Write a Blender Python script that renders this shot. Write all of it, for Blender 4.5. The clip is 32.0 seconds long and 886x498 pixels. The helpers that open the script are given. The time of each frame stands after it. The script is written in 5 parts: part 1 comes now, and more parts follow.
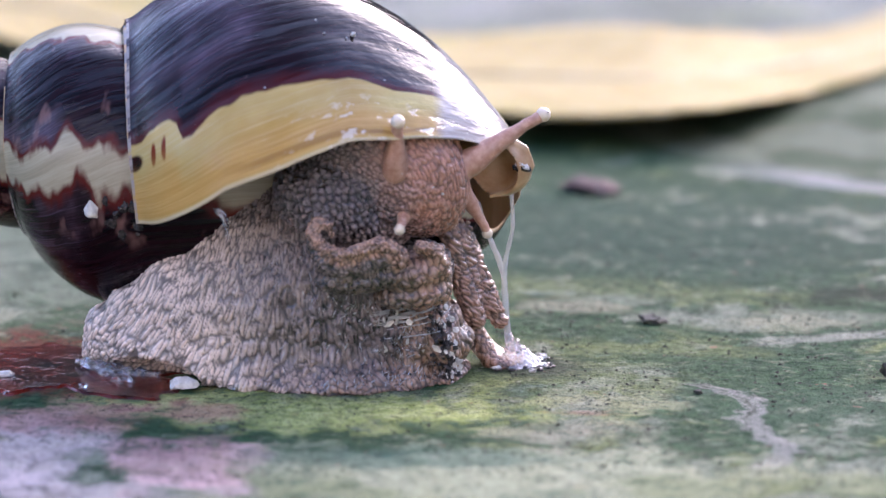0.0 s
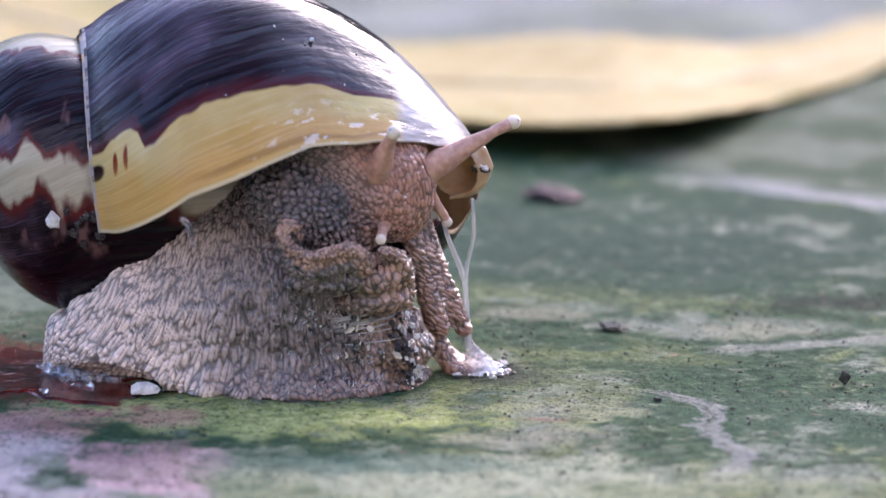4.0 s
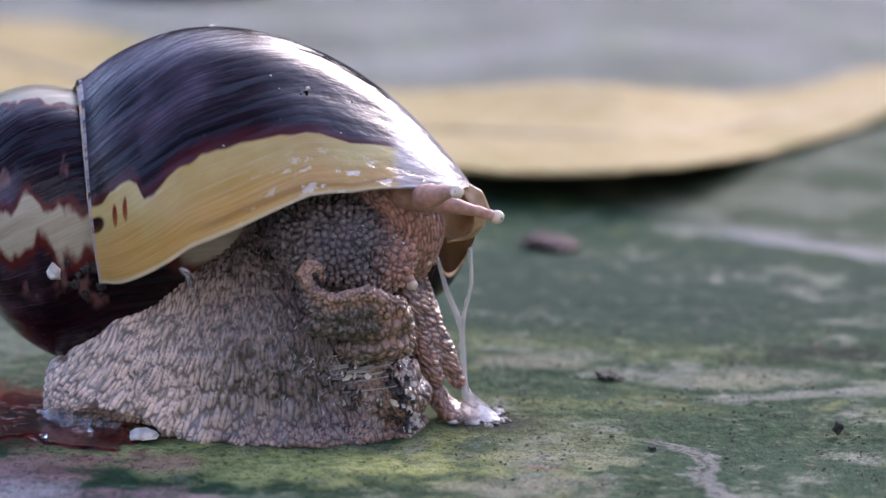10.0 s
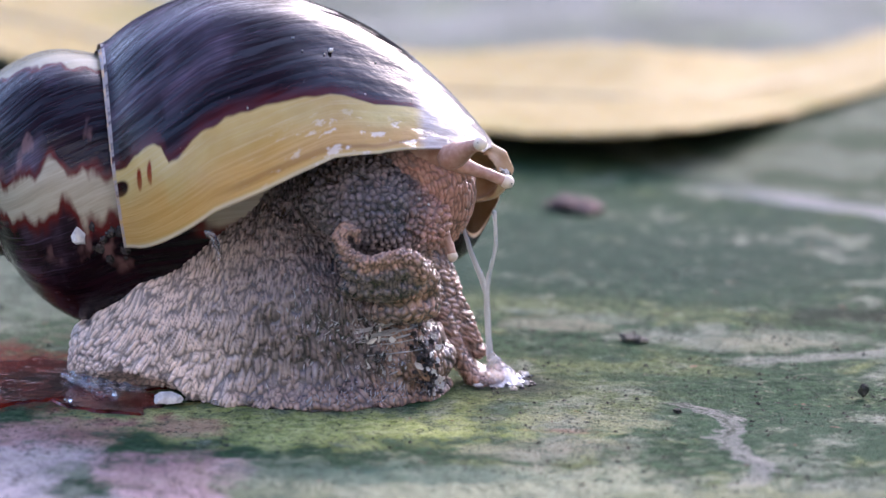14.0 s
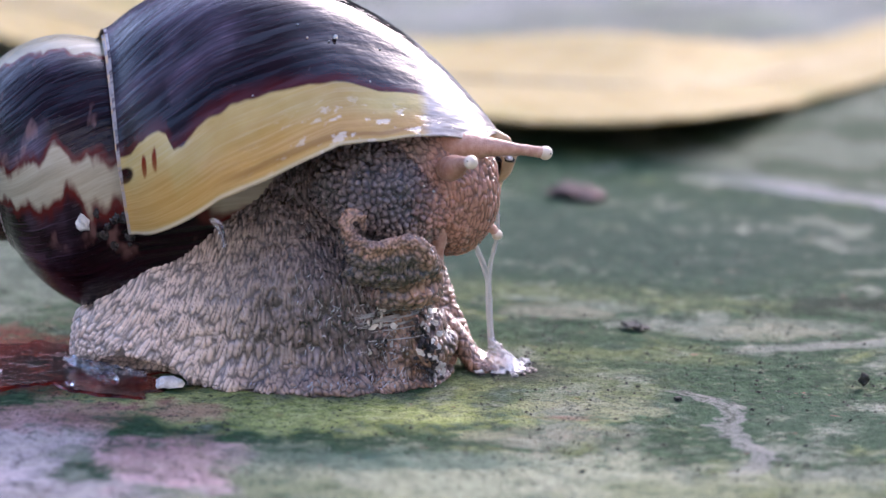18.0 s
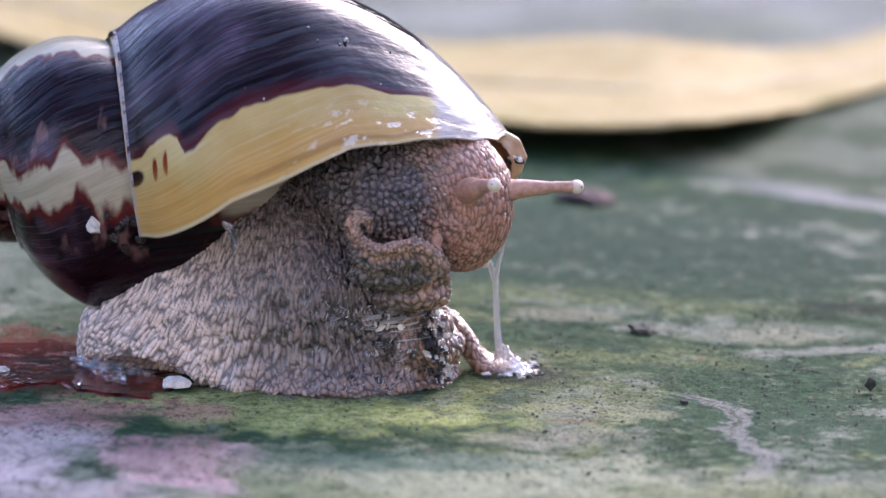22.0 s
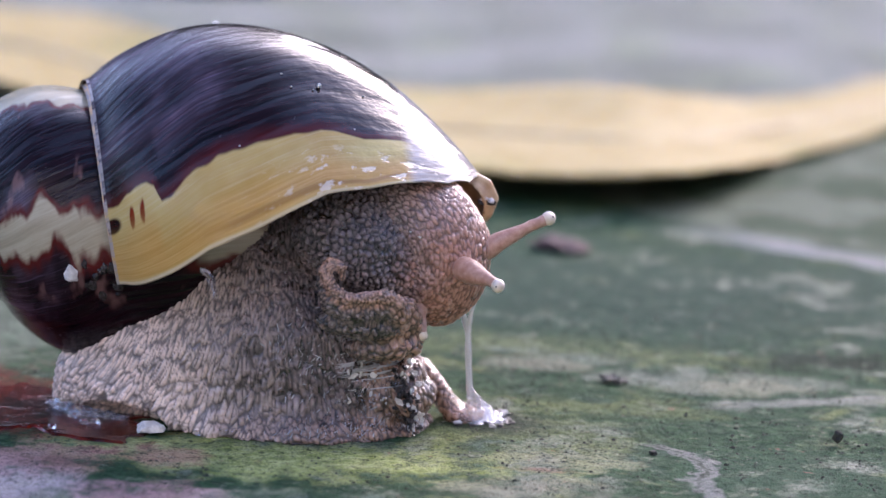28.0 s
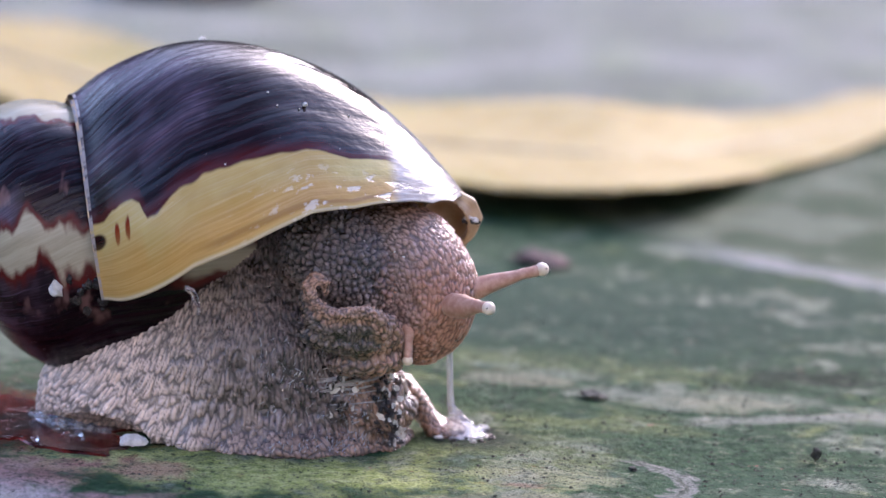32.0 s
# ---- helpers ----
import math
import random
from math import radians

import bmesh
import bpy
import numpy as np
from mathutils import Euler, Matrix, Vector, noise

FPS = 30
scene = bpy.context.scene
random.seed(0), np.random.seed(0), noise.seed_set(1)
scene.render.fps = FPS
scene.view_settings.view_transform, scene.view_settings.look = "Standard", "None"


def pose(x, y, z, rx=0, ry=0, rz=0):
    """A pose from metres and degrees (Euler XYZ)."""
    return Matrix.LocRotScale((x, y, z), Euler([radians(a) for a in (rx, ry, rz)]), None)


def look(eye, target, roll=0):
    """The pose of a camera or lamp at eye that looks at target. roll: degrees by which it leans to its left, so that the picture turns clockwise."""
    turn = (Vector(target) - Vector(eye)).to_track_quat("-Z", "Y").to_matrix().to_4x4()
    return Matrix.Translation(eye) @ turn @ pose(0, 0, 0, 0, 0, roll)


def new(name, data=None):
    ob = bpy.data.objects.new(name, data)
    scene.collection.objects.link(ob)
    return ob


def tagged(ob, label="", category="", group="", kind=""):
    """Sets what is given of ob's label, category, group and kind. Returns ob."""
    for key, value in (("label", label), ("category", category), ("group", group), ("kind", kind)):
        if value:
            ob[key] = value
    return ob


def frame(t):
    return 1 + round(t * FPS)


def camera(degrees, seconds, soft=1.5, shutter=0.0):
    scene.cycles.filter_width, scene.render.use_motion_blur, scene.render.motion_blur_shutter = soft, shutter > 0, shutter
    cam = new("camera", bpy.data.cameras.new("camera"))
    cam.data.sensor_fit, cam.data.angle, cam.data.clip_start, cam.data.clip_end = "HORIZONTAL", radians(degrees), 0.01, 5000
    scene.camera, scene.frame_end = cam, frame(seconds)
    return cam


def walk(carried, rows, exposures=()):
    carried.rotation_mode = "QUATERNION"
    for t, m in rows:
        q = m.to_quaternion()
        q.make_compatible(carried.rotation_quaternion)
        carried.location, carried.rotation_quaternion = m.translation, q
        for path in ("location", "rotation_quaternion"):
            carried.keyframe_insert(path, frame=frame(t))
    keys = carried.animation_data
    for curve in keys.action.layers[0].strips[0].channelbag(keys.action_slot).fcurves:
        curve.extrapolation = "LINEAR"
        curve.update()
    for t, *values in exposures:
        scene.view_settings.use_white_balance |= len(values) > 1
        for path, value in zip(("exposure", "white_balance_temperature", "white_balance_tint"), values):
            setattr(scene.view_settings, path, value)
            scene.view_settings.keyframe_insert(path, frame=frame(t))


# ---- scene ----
# ---- camera ----
cam = camera(14, 32.0)
cam.data.dof.use_dof = True
cam.data.dof.focus_distance = 0.597
cam.data.dof.aperture_fstop = 14.0
cam.data.dof.aperture_blades = 7

PATH = [
    (0, 0.01700, -0.57756, 0.14476, 0.000, -12.000, -0.000),
    (0.5, 0.01680, -0.57782, 0.14541, -0.045, -12.114, 0.087),
    (1, 0.01709, -0.57765, 0.14511, -0.124, -12.156, 0.116),
    (1.5, 0.01772, -0.57828, 0.14491, -0.193, -12.142, 0.023),
    (2, 0.01784, -0.57919, 0.14487, -0.151, -12.069, -0.060),
    (2.5, 0.01837, -0.57938, 0.14453, -0.106, -11.978, -0.038),
    (3, 0.01843, -0.57923, 0.14453, 0.011, -11.927, 0.023),
    (3.5, 0.01792, -0.57882, 0.14439, 0.318, -11.886, 0.170),
    (5.5, 0.01824, -0.58219, 0.14595, 0.891, -11.466, 0.669),
    (6, 0.01756, -0.58356, 0.14690, 0.992, -11.254, 0.772),
    (6.5, 0.01752, -0.58392, 0.14751, 1.005, -11.120, 0.852),
    (7, 0.01806, -0.58322, 0.14739, 0.964, -11.020, 0.912),
    (7.5, 0.01847, -0.58380, 0.14743, 0.932, -10.932, 0.882),
    (8, 0.01882, -0.58431, 0.14714, 0.888, -10.851, 0.898),
    (8.5, 0.01843, -0.58370, 0.14698, 0.826, -10.863, 0.890),
    (9, 0.01898, -0.58266, 0.14636, 0.671, -10.931, 0.912),
    (9.5, 0.01915, -0.58319, 0.14642, 0.673, -11.090, 0.827),
    (10, 0.01816, -0.58382, 0.14666, 0.545, -11.170, 0.737),
    (10.5, 0.01823, -0.58237, 0.14617, 0.381, -11.215, 0.696),
    (11, 0.01823, -0.58122, 0.14600, 0.375, -11.370, 0.639),
    (11.5, 0.01729, -0.58192, 0.14667, 0.445, -11.498, 0.602),
    (12, 0.01788, -0.58262, 0.14680, 0.350, -11.564, 0.559),
    (12.5, 0.01859, -0.58289, 0.14681, 0.215, -11.592, 0.520),
    (13, 0.01856, -0.58276, 0.14710, 0.173, -11.650, 0.495),
    (13.5, 0.01836, -0.58274, 0.14696, 0.164, -11.715, 0.512),
    (14, 0.01807, -0.58262, 0.14684, 0.167, -11.803, 0.511),
    (14.5, 0.01799, -0.58258, 0.14678, 0.134, -11.881, 0.506),
    (16.5, 0.01862, -0.58300, 0.14622, -0.016, -11.930, 0.678),
    (17, 0.01860, -0.58304, 0.14577, 0.007, -11.907, 0.769),
    (17.5, 0.01836, -0.58355, 0.14609, 0.064, -11.945, 0.853),
    (18, 0.01825, -0.58360, 0.14686, 0.119, -12.000, 0.891),
    (18.5, 0.01848, -0.58343, 0.14663, 0.115, -11.953, 0.933),
    (19, 0.01854, -0.58346, 0.14645, 0.092, -11.891, 0.999),
    (19.5, 0.01870, -0.58375, 0.14605, 0.064, -11.839, 1.074),
    (20, 0.01871, -0.58396, 0.14654, 0.040, -11.904, 1.116),
    (20.5, 0.01900, -0.58414, 0.14643, -0.020, -11.913, 1.158),
    (21, 0.01929, -0.58382, 0.14646, -0.066, -11.938, 1.166),
    (21.5, 0.01893, -0.58368, 0.14685, -0.062, -11.972, 1.214),
    (22, 0.01890, -0.58413, 0.14641, -0.068, -11.920, 1.232),
    (22.5, 0.01956, -0.58442, 0.14603, -0.123, -11.929, 1.306),
    (23, 0.01976, -0.58515, 0.14627, -0.121, -12.013, 1.351),
    (23.5, 0.01981, -0.58609, 0.14710, -0.118, -12.106, 1.392),
    (24, 0.01947, -0.58675, 0.14839, -0.077, -12.180, 1.429),
    (24.5, 0.01918, -0.58733, 0.14874, -0.040, -12.080, 1.506),
    (25, 0.02009, -0.58849, 0.14858, -0.124, -11.804, 1.573),
    (25.5, 0.02089, -0.58912, 0.14883, -0.177, -11.711, 1.591),
    (27.5, 0.02091, -0.58982, 0.15008, 0.084, -11.417, 1.856),
    (28, 0.02083, -0.58996, 0.14967, 0.155, -11.312, 1.958),
    (28.5, 0.02100, -0.59010, 0.14967, 0.203, -11.272, 2.041),
    (29, 0.02175, -0.59060, 0.15030, 0.177, -11.316, 2.085),
    (29.5, 0.02226, -0.59108, 0.15064, 0.156, -11.339, 2.172),
    (30, 0.02175, -0.59134, 0.15056, 0.215, -11.305, 2.230),
    (30.5, 0.02245, -0.59207, 0.15029, 0.153, -11.222, 2.258),
    (31, 0.02257, -0.59226, 0.15020, 0.180, -11.154, 2.272),
    (31.5, 0.02158, -0.59242, 0.15058, 0.309, -11.147, 2.369),
    (32, 0.01968, -0.59319, 0.15197, 0.539, -11.200, 2.434),
]

EXPOSURES = [(0, 0.0), (3, -0.05), (5.5, -0.1), (6, -0.15), (7, -0.52), (10, -0.52), (11, -0.35), (12, -0.2), (14, -0.18), (19, -0.18), (25, -0.22), (28, -0.27), (32, -0.2)]
walk(cam, [(t, pose(x, y, z, 90 + pitch, 0, -yaw) @ pose(0, 0, 0, 0, 0, roll))
           for t, x, y, z, yaw, pitch, roll in PATH], exposures=[(t, stops - 0.20, 5700, 28) for t, stops in EXPOSURES])

# ---- light: bright hazy daylight from above and behind, on the side the animal faces ----
SUN_WAY = Vector((0.387, 0.794, 0.469)).normalized()
world = bpy.data.worlds.new("sky")
scene.world = world
world.use_nodes = True
wn = world.node_tree
sky = wn.nodes.new("ShaderNodeTexSky")
sky.sky_type = "NISHITA"
sky.sun_disc = False
sky.sun_elevation = math.asin(SUN_WAY.z)
sky.sun_rotation = math.atan2(SUN_WAY.x, SUN_WAY.y)
sky.dust_density = 3.0
sky.ozone_density = 1.0
background = wn.nodes["Background"]
background.inputs["Strength"].default_value = 0.80
wn.links.new(sky.outputs[0], background.inputs["Color"])
sun_data = bpy.data.lights.new("sun", "SUN")
sun_data.energy = 0.8
sun_data.angle = radians(15)
sun_data.color = (1.0, 0.98, 0.95)
sun = new("sun", sun_data)
sun.matrix_world = look(SUN_WAY * 3, (0, 0, 0))

MM = 0.001


# ---- node helpers ----
class Paint:
    """A node material under construction."""

    def __init__(self, name):
        self.mat = bpy.data.materials.new(name)
        self.mat.use_nodes = True
        self.tree = self.mat.node_tree
        self.bsdf = self.tree.nodes["Principled BSDF"]
        self.place = self.node("ShaderNodeTexCoord").outputs["Object"]

    def node(self, kind):
        return self.tree.nodes.new(kind)

    def put(self, socket, value):
        if isinstance(value, bpy.types.NodeSocket):
            self.tree.links.new(value, socket)
        elif isinstance(value, tuple) and len(value) == 3 and socket.type == "RGBA":
            socket.default_value = (*value, 1.0)
        else:
            socket.default_value = value

    def math(self, op, a, b=0.0, c=0.0, clamp=False):
        n = self.node("ShaderNodeMath")
        n.operation, n.use_clamp = op, clamp
        for i, v in enumerate((a, b, c)):
            self.put(n.inputs[i], v)
        return n.outputs[0]

    def mix(self, f, a, b, blend="MIX"):
        n = self.node("ShaderNodeMix")
        n.data_type, n.blend_type = "RGBA", blend
        self.put(n.inputs[0], f)
        self.put(n.inputs[6], a)
        self.put(n.inputs[7], b)
        return n.outputs[2]

    def ramp(self, v, lo, hi):
        n = self.node("ShaderNodeMapRange")
        n.interpolation_type = "SMOOTHSTEP"
        self.put(n.inputs[0], v)
        n.inputs[1].default_value, n.inputs[2].default_value = lo, hi
        return n.outputs[0]

    def noise(self, scale, detail=4.0, rough=0.55, where=None, warp=0.0, stretch=None):
        where = where or self.place
        if stretch:
            m = self.node("ShaderNodeMapping")
            self.put(m.inputs[0], where)
            m.inputs[3].default_value = stretch
            where = m.outputs[0]
        n = self.node("ShaderNodeTexNoise")
        self.put(n.inputs["Vector"], where)
        n.inputs["Scale"].default_value = scale
        n.inputs["Detail"].default_value = detail
        n.inputs["Roughness"].default_value = rough
        n.inputs["Distortion"].default_value = warp
        return n.outputs[0]

    def cells(self, scale, feature="F1", stretch=None, out=0, where=None):
        where = where or self.place
        if stretch:
            m = self.node("ShaderNodeMapping")
            self.put(m.inputs[0], where)
            m.inputs[3].default_value = stretch
            where = m.outputs[0]
        n = self.node("ShaderNodeTexVoronoi")
        n.feature = feature
        self.put(n.inputs["Vector"], where)
        n.inputs["Scale"].default_value = scale
        return n.outputs[out]

    def attribute(self, name):
        n = self.node("ShaderNodeAttribute")
        n.attribute_name = name
        return n.outputs["Fac"]

    def bump(self, height, depth, strength=1.0, under=None):
        n = self.node("ShaderNodeBump")
        n.inputs["Strength"].default_value = strength
        n.inputs["Distance"].default_value = depth
        self.put(n.inputs["Height"], height)
        if under is not None:
            self.put(n.inputs["Normal"], under)
        return n.outputs[0]

    def done(self, colour, rough=0.5, normal=None, **more):
        self.put(self.bsdf.inputs["Base Color"], colour)
        self.put(self.bsdf.inputs["Roughness"], rough)
        if normal is not None:
            self.put(self.bsdf.inputs["Normal"], normal)
        for key, value in more.items():
            self.put(self.bsdf.inputs[key.replace("_", " ").title().replace("Ior", "IOR")], value)
        return self.mat


# ---- mesh helpers (lengths in millimetres) ----
def link(name, mesh, material, parent=None, label="", smooth=True):
    mesh.materials.append(material)
    if smooth:
        mesh.polygons.foreach_set("use_smooth", [True] * len(mesh.polygons))
    ob = new(name, mesh)
    if parent is not None:
        ob.parent = parent
    return tagged(ob, label)


def part(name, bm, material, parent=None, label="", smooth=True):
    """Links a bmesh as one mesh object."""
    mesh = bpy.data.meshes.new(name)
    bm.to_mesh(mesh)
    bm.free()
    return link(name, mesh, material, parent, label, smooth)


def sheet_mesh(name, verts, faces, values=None):
    """A mesh from arrays of places in millimetres and of quads; values: point attributes by name."""
    mesh = bpy.data.meshes.new(name)
    verts = np.asarray(verts, float) * MM
    mesh.from_pydata(verts.tolist(), [], np.asarray(faces).tolist())
    for key, data in (values or {}).items():
        a = mesh.attributes.new(key, "FLOAT", "POINT")
        a.data.foreach_set("value", np.asarray(data, np.float32))
    return mesh


def grid_faces(n, m, closed=False):
    """Quads of an n by m grid of points; closed: the second way runs round."""
    i, j = np.meshgrid(np.arange(n - 1), np.arange(m if closed else m - 1), indexing="ij")
    k = (j + 1) % m
    return np.stack([i * m + j, (i + 1) * m + j, (i + 1) * m + k, i * m + k], -1).reshape(-1, 4)


def scatter(q):
    """Three pseudo-random numbers for each lattice point."""
    h = np.stack([q @ np.array(w) for w in ((127.1, 311.7, 74.7), (269.5, 183.3, 246.1), (113.5, 271.9, 124.6))], -1)
    return np.mod(np.sin(h) * 43758.5453, 1.0)


def furrows(p):
    """Distance to the borders of scattered cells: 0 in a furrow, about 1 in the middle of a cell."""
    base = np.floor(p)
    one = np.full(len(p), 9.0)
    two = one.copy()
    for i in (-1, 0, 1):
        for j in (-1, 0, 1):
            for k in (-1, 0, 1):
                c = base + (i, j, k)
                d = np.linalg.norm(c + 0.1 + 0.8 * scatter(c) - p, axis=1)
                two = np.minimum(two, np.maximum(one, d))
                one = np.minimum(one, d)
    return np.clip((two - one) * 1.8, 0, 1)


def rolling(p):
    """Smooth noise between -1 and 1."""
    base = np.floor(p)
    f = p - base
    f = f * f * (3 - 2 * f)
    total = np.zeros(len(p))
    for i in (0, 1):
        for j in (0, 1):
            for k in (0, 1):
                w = (f[:, 0] if i else 1 - f[:, 0]) * (f[:, 1] if j else 1 - f[:, 1]) * (f[:, 2] if k else 1 - f[:, 2])
                total += w * scatter(base + (i, j, k))[:, 0]
    return total * 2 - 1


def egg(p, c, r, turn=0.0, lean=0.0):
    """Signed distance to an ellipsoid, turned about y (degrees) and leant about x."""
    q = p - np.array(c)
    a = radians(turn)
    x = q[..., 0] * math.cos(a) - q[..., 2] * math.sin(a)
    z = q[..., 0] * math.sin(a) + q[..., 2] * math.cos(a)
    y = q[..., 1]
    b = radians(lean)
    y, z = y * math.cos(b) + z * math.sin(b), -y * math.sin(b) + z * math.cos(b)
    k0 = np.sqrt((x / r[0]) ** 2 + (y / r[1]) ** 2 + (z / r[2]) ** 2)
    k1 = np.sqrt((x / r[0] ** 2) ** 2 + (y / r[1] ** 2) ** 2 + (z / r[2] ** 2) ** 2)
    return k0 * (k0 - 1) / np.maximum(k1, 1e-6)


def rod(p, a, b, ra, rb):
    """Signed distance to a tapering rod."""
    a, b = np.array(a, float), np.array(b, float)
    t = np.clip(((p - a) @ (b - a)) / ((b - a) @ (b - a)), 0, 1)
    return np.linalg.norm(p - a - t[..., None] * (b - a), axis=-1) - (ra + (rb - ra) * t)


def rope(p, places, radii):
    """Signed distance to a chain of rods."""
    return np.min([rod(p, places[i], places[i + 1], radii[i], radii[i + 1]) for i in range(len(places) - 1)], axis=0)


def melt(a, b, k):
    """Smooth union of two signed distances."""
    h = np.clip(0.5 + 0.5 * (b - a) / k, 0, 1)
    return b + (a - b) * h - k * h * (1 - h)


def flesh(form, low, high, step):
    """Points, unit normals and quads of the surface on which form(p) is 0."""
    axes = [np.arange(low[i], high[i] + step, step) for i in range(3)]
    p = np.stack(np.meshgrid(*axes, indexing="ij"), -1)
    v = form(p)
    inside = v < 0
    n = np.array(v.shape) - 1
    corner = [(i, j, k) for i in (0, 1) for j in (0, 1) for k in (0, 1)]

    def cut(a, c):
        return a[c[0]:c[0] + n[0], c[1]:c[1] + n[1], c[2]:c[2] + n[2]]
    count = sum(cut(inside, c).astype(int) for c in corner)
    live = (count > 0) & (count < 8)
    cell = np.argwhere(live)
    number = np.full(live.shape, -1)
    number[live] = np.arange(len(cell))
    values = {c: cut(v, c)[live] for c in corner}
    total, hits = np.zeros((len(cell), 3)), np.zeros(len(cell))
    for a in corner:
        for axis in range(3):
            if a[axis] == 0:
                b = tuple(1 if i == axis else a[i] for i in range(3))
                va, vb = values[a], values[b]
                crossed = (va < 0) != (vb < 0)
                t = np.where(crossed, va / np.where(crossed, va - vb, 1), 0)
                spot = np.array(a, float) + t[:, None] * (np.array(b) - np.array(a))
                total += np.where(crossed[:, None], spot, 0)
                hits += crossed
    points = np.array(low) + (cell + total / hits[:, None]) * step
    quads = []
    for axis in range(3):
        o, q = [(axis + 1) % 3, (axis + 2) % 3]
        s = [slice(None)] * 3
        e = [slice(None)] * 3
        s[axis], e[axis] = slice(0, -1), slice(1, None)
        start, end = inside[tuple(s)], inside[tuple(e)]
        for way in (0, 1):
            e0 = np.argwhere(start & ~end if way == 0 else ~start & end)
            ok = (e0[:, o] > 0) & (e0[:, q] > 0) & (e0[:, o] < n[o]) & (e0[:, q] < n[q])
            e0 = e0[ok]
            ring = []
            for do, dq in ((-1, -1), (0, -1), (0, 0), (-1, 0)):
                c = e0.copy()
                c[:, o] += do
                c[:, q] += dq
                ring.append(number[c[:, 0], c[:, 1], c[:, 2]])
            quads.append(np.stack(ring if way == 0 else ring[::-1], -1))
    quads = np.concatenate(quads)
    quads = quads[(quads >= 0).all(1)]
    d = step * 0.5
    g = np.stack([form(points + np.eye(3)[i] * d) - form(points - np.eye(3)[i] * d) for i in range(3)], -1)
    normals = g / np.maximum(np.linalg.norm(g, axis=1, keepdims=True), 1e-9)
    return points, normals, quads


def skin_mesh(name, form, low, high, step, cell, depth, lumps=0.3, warp=0.35, floor=None, along=None, tint=None, fine=0.12, split=0.44, weave=None):
    """Wrinkled skin over a form: cells of that size with furrows of that depth between them.
    along(p): places in the space where the cells lie straight; tint(p): how pale and how warm the skin is."""
    p, n, quads = flesh(form, low, high, step)
    src = along(p) if along else p
    q = src / np.array(cell) + warp * np.stack([rolling(p / 3.4 + k) for k in (0, 17, 41)], -1)
    f = furrows(q)
    small = furrows(q * 1.7 + 5 if weave is None else src / np.array(weave) + 0.4 * rolling(p / 2.2)[:, None] + 5)
    f = np.minimum(f, small * 0.9 + split + 0.2 * rolling(p / 2.1 + 30))
    f = np.clip(f + 0.10 * rolling(p / 1.6 + 50), 0, 1)
    h = (1 - (1 - f) ** 2) * (1 - fine) + fine * small
    pale, warm = tint(p) if tint else (np.zeros(len(p)), np.zeros(len(p)))
    p = p + n * ((h - 0.75) * depth + lumps * rolling(p / 4.3 + 9))[:, None]
    if floor is not None:
        p[:, 2] = np.maximum(p[:, 2], floor)
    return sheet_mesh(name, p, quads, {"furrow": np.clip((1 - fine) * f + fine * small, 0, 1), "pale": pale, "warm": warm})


def ease(v, lo, hi):
    """0 at lo, 1 at hi, smooth between."""
    k = np.clip((v - lo) / (hi - lo), 0, 1)
    return k * k * (3 - 2 * k)


def tube_mesh(name, places, radii, sides=14, rough=0.0, ends=True):
    """A round rod through places with rounded ends."""
    places, radii = np.array(places, float), np.array(radii, float)
    t = np.linspace(0, len(places) - 1, (len(places) - 1) * 6 + 1)
    k = np.arange(len(places))
    mid = np.stack([np.interp(t, k, places[:, i]) for i in range(3)], -1)
    for _ in range(3):
        mid[1:-1] = (mid[:-2] + 2 * mid[1:-1] + mid[2:]) / 4
    rad = np.interp(t, k, radii)
    way = np.gradient(mid, axis=0)
    way /= np.linalg.norm(way, axis=1, keepdims=True)
    if ends:
        cap = np.array([0.02, 0.5, 0.87])
        mid = np.concatenate([mid[:1] - way[:1] * rad[0] * np.array([1, 0.87, 0.5])[:, None], mid,
                              mid[-1:] + way[-1:] * rad[-1] * np.array([0.5, 0.87, 1])[:, None]])
        rad = np.concatenate([rad[0] * cap, rad, rad[-1] * cap[::-1]])
        way = np.concatenate([np.repeat(way[:1], 3, 0), way, np.repeat(way[-1:], 3, 0)])
    side = np.cross(way, (0.12, 1.0, 0.07))
    side /= np.linalg.norm(side, axis=1, keepdims=True)
    up = np.cross(way, side)
    a = np.linspace(0, 2 * math.pi, sides, endpoint=False)
    ring = mid[:, None] + rad[:, None, None] * (np.cos(a)[None, :, None] * side[:, None] + np.sin(a)[None, :, None] * up[:, None])
    v = ring.reshape(-1, 3)
    if rough:
        v = v + rough * np.stack([rolling(v / 0.7 + 3 * i) for i in range(3)], -1)
    return sheet_mesh(name, v, grid_faces(len(mid), sides, True)[:, ::-1])


def pebble_mesh(name, size, seed, sharp=0.25):
    """A small broken lump of that size, resting on its own base at z = 0."""
    r = random.Random(seed)
    bm = bmesh.new()
    bmesh.ops.create_icosphere(bm, subdivisions=2, radius=1.0)
    for v in bm.verts:
        k = 1 + sharp * noise.noise(v.co * 1.7 + Vector((seed * 3.1, 0, 0))) + 0.3 * sharp * (r.random() - 0.5)
        v.co = Vector((v.co.x * size[0], v.co.y * size[1], v.co.z * size[2])) * 0.5 * k * MM
    low = min(v.co.z for v in bm.verts)
    bmesh.ops.translate(bm, verts=bm.verts, vec=(0, 0, -low))
    return bm


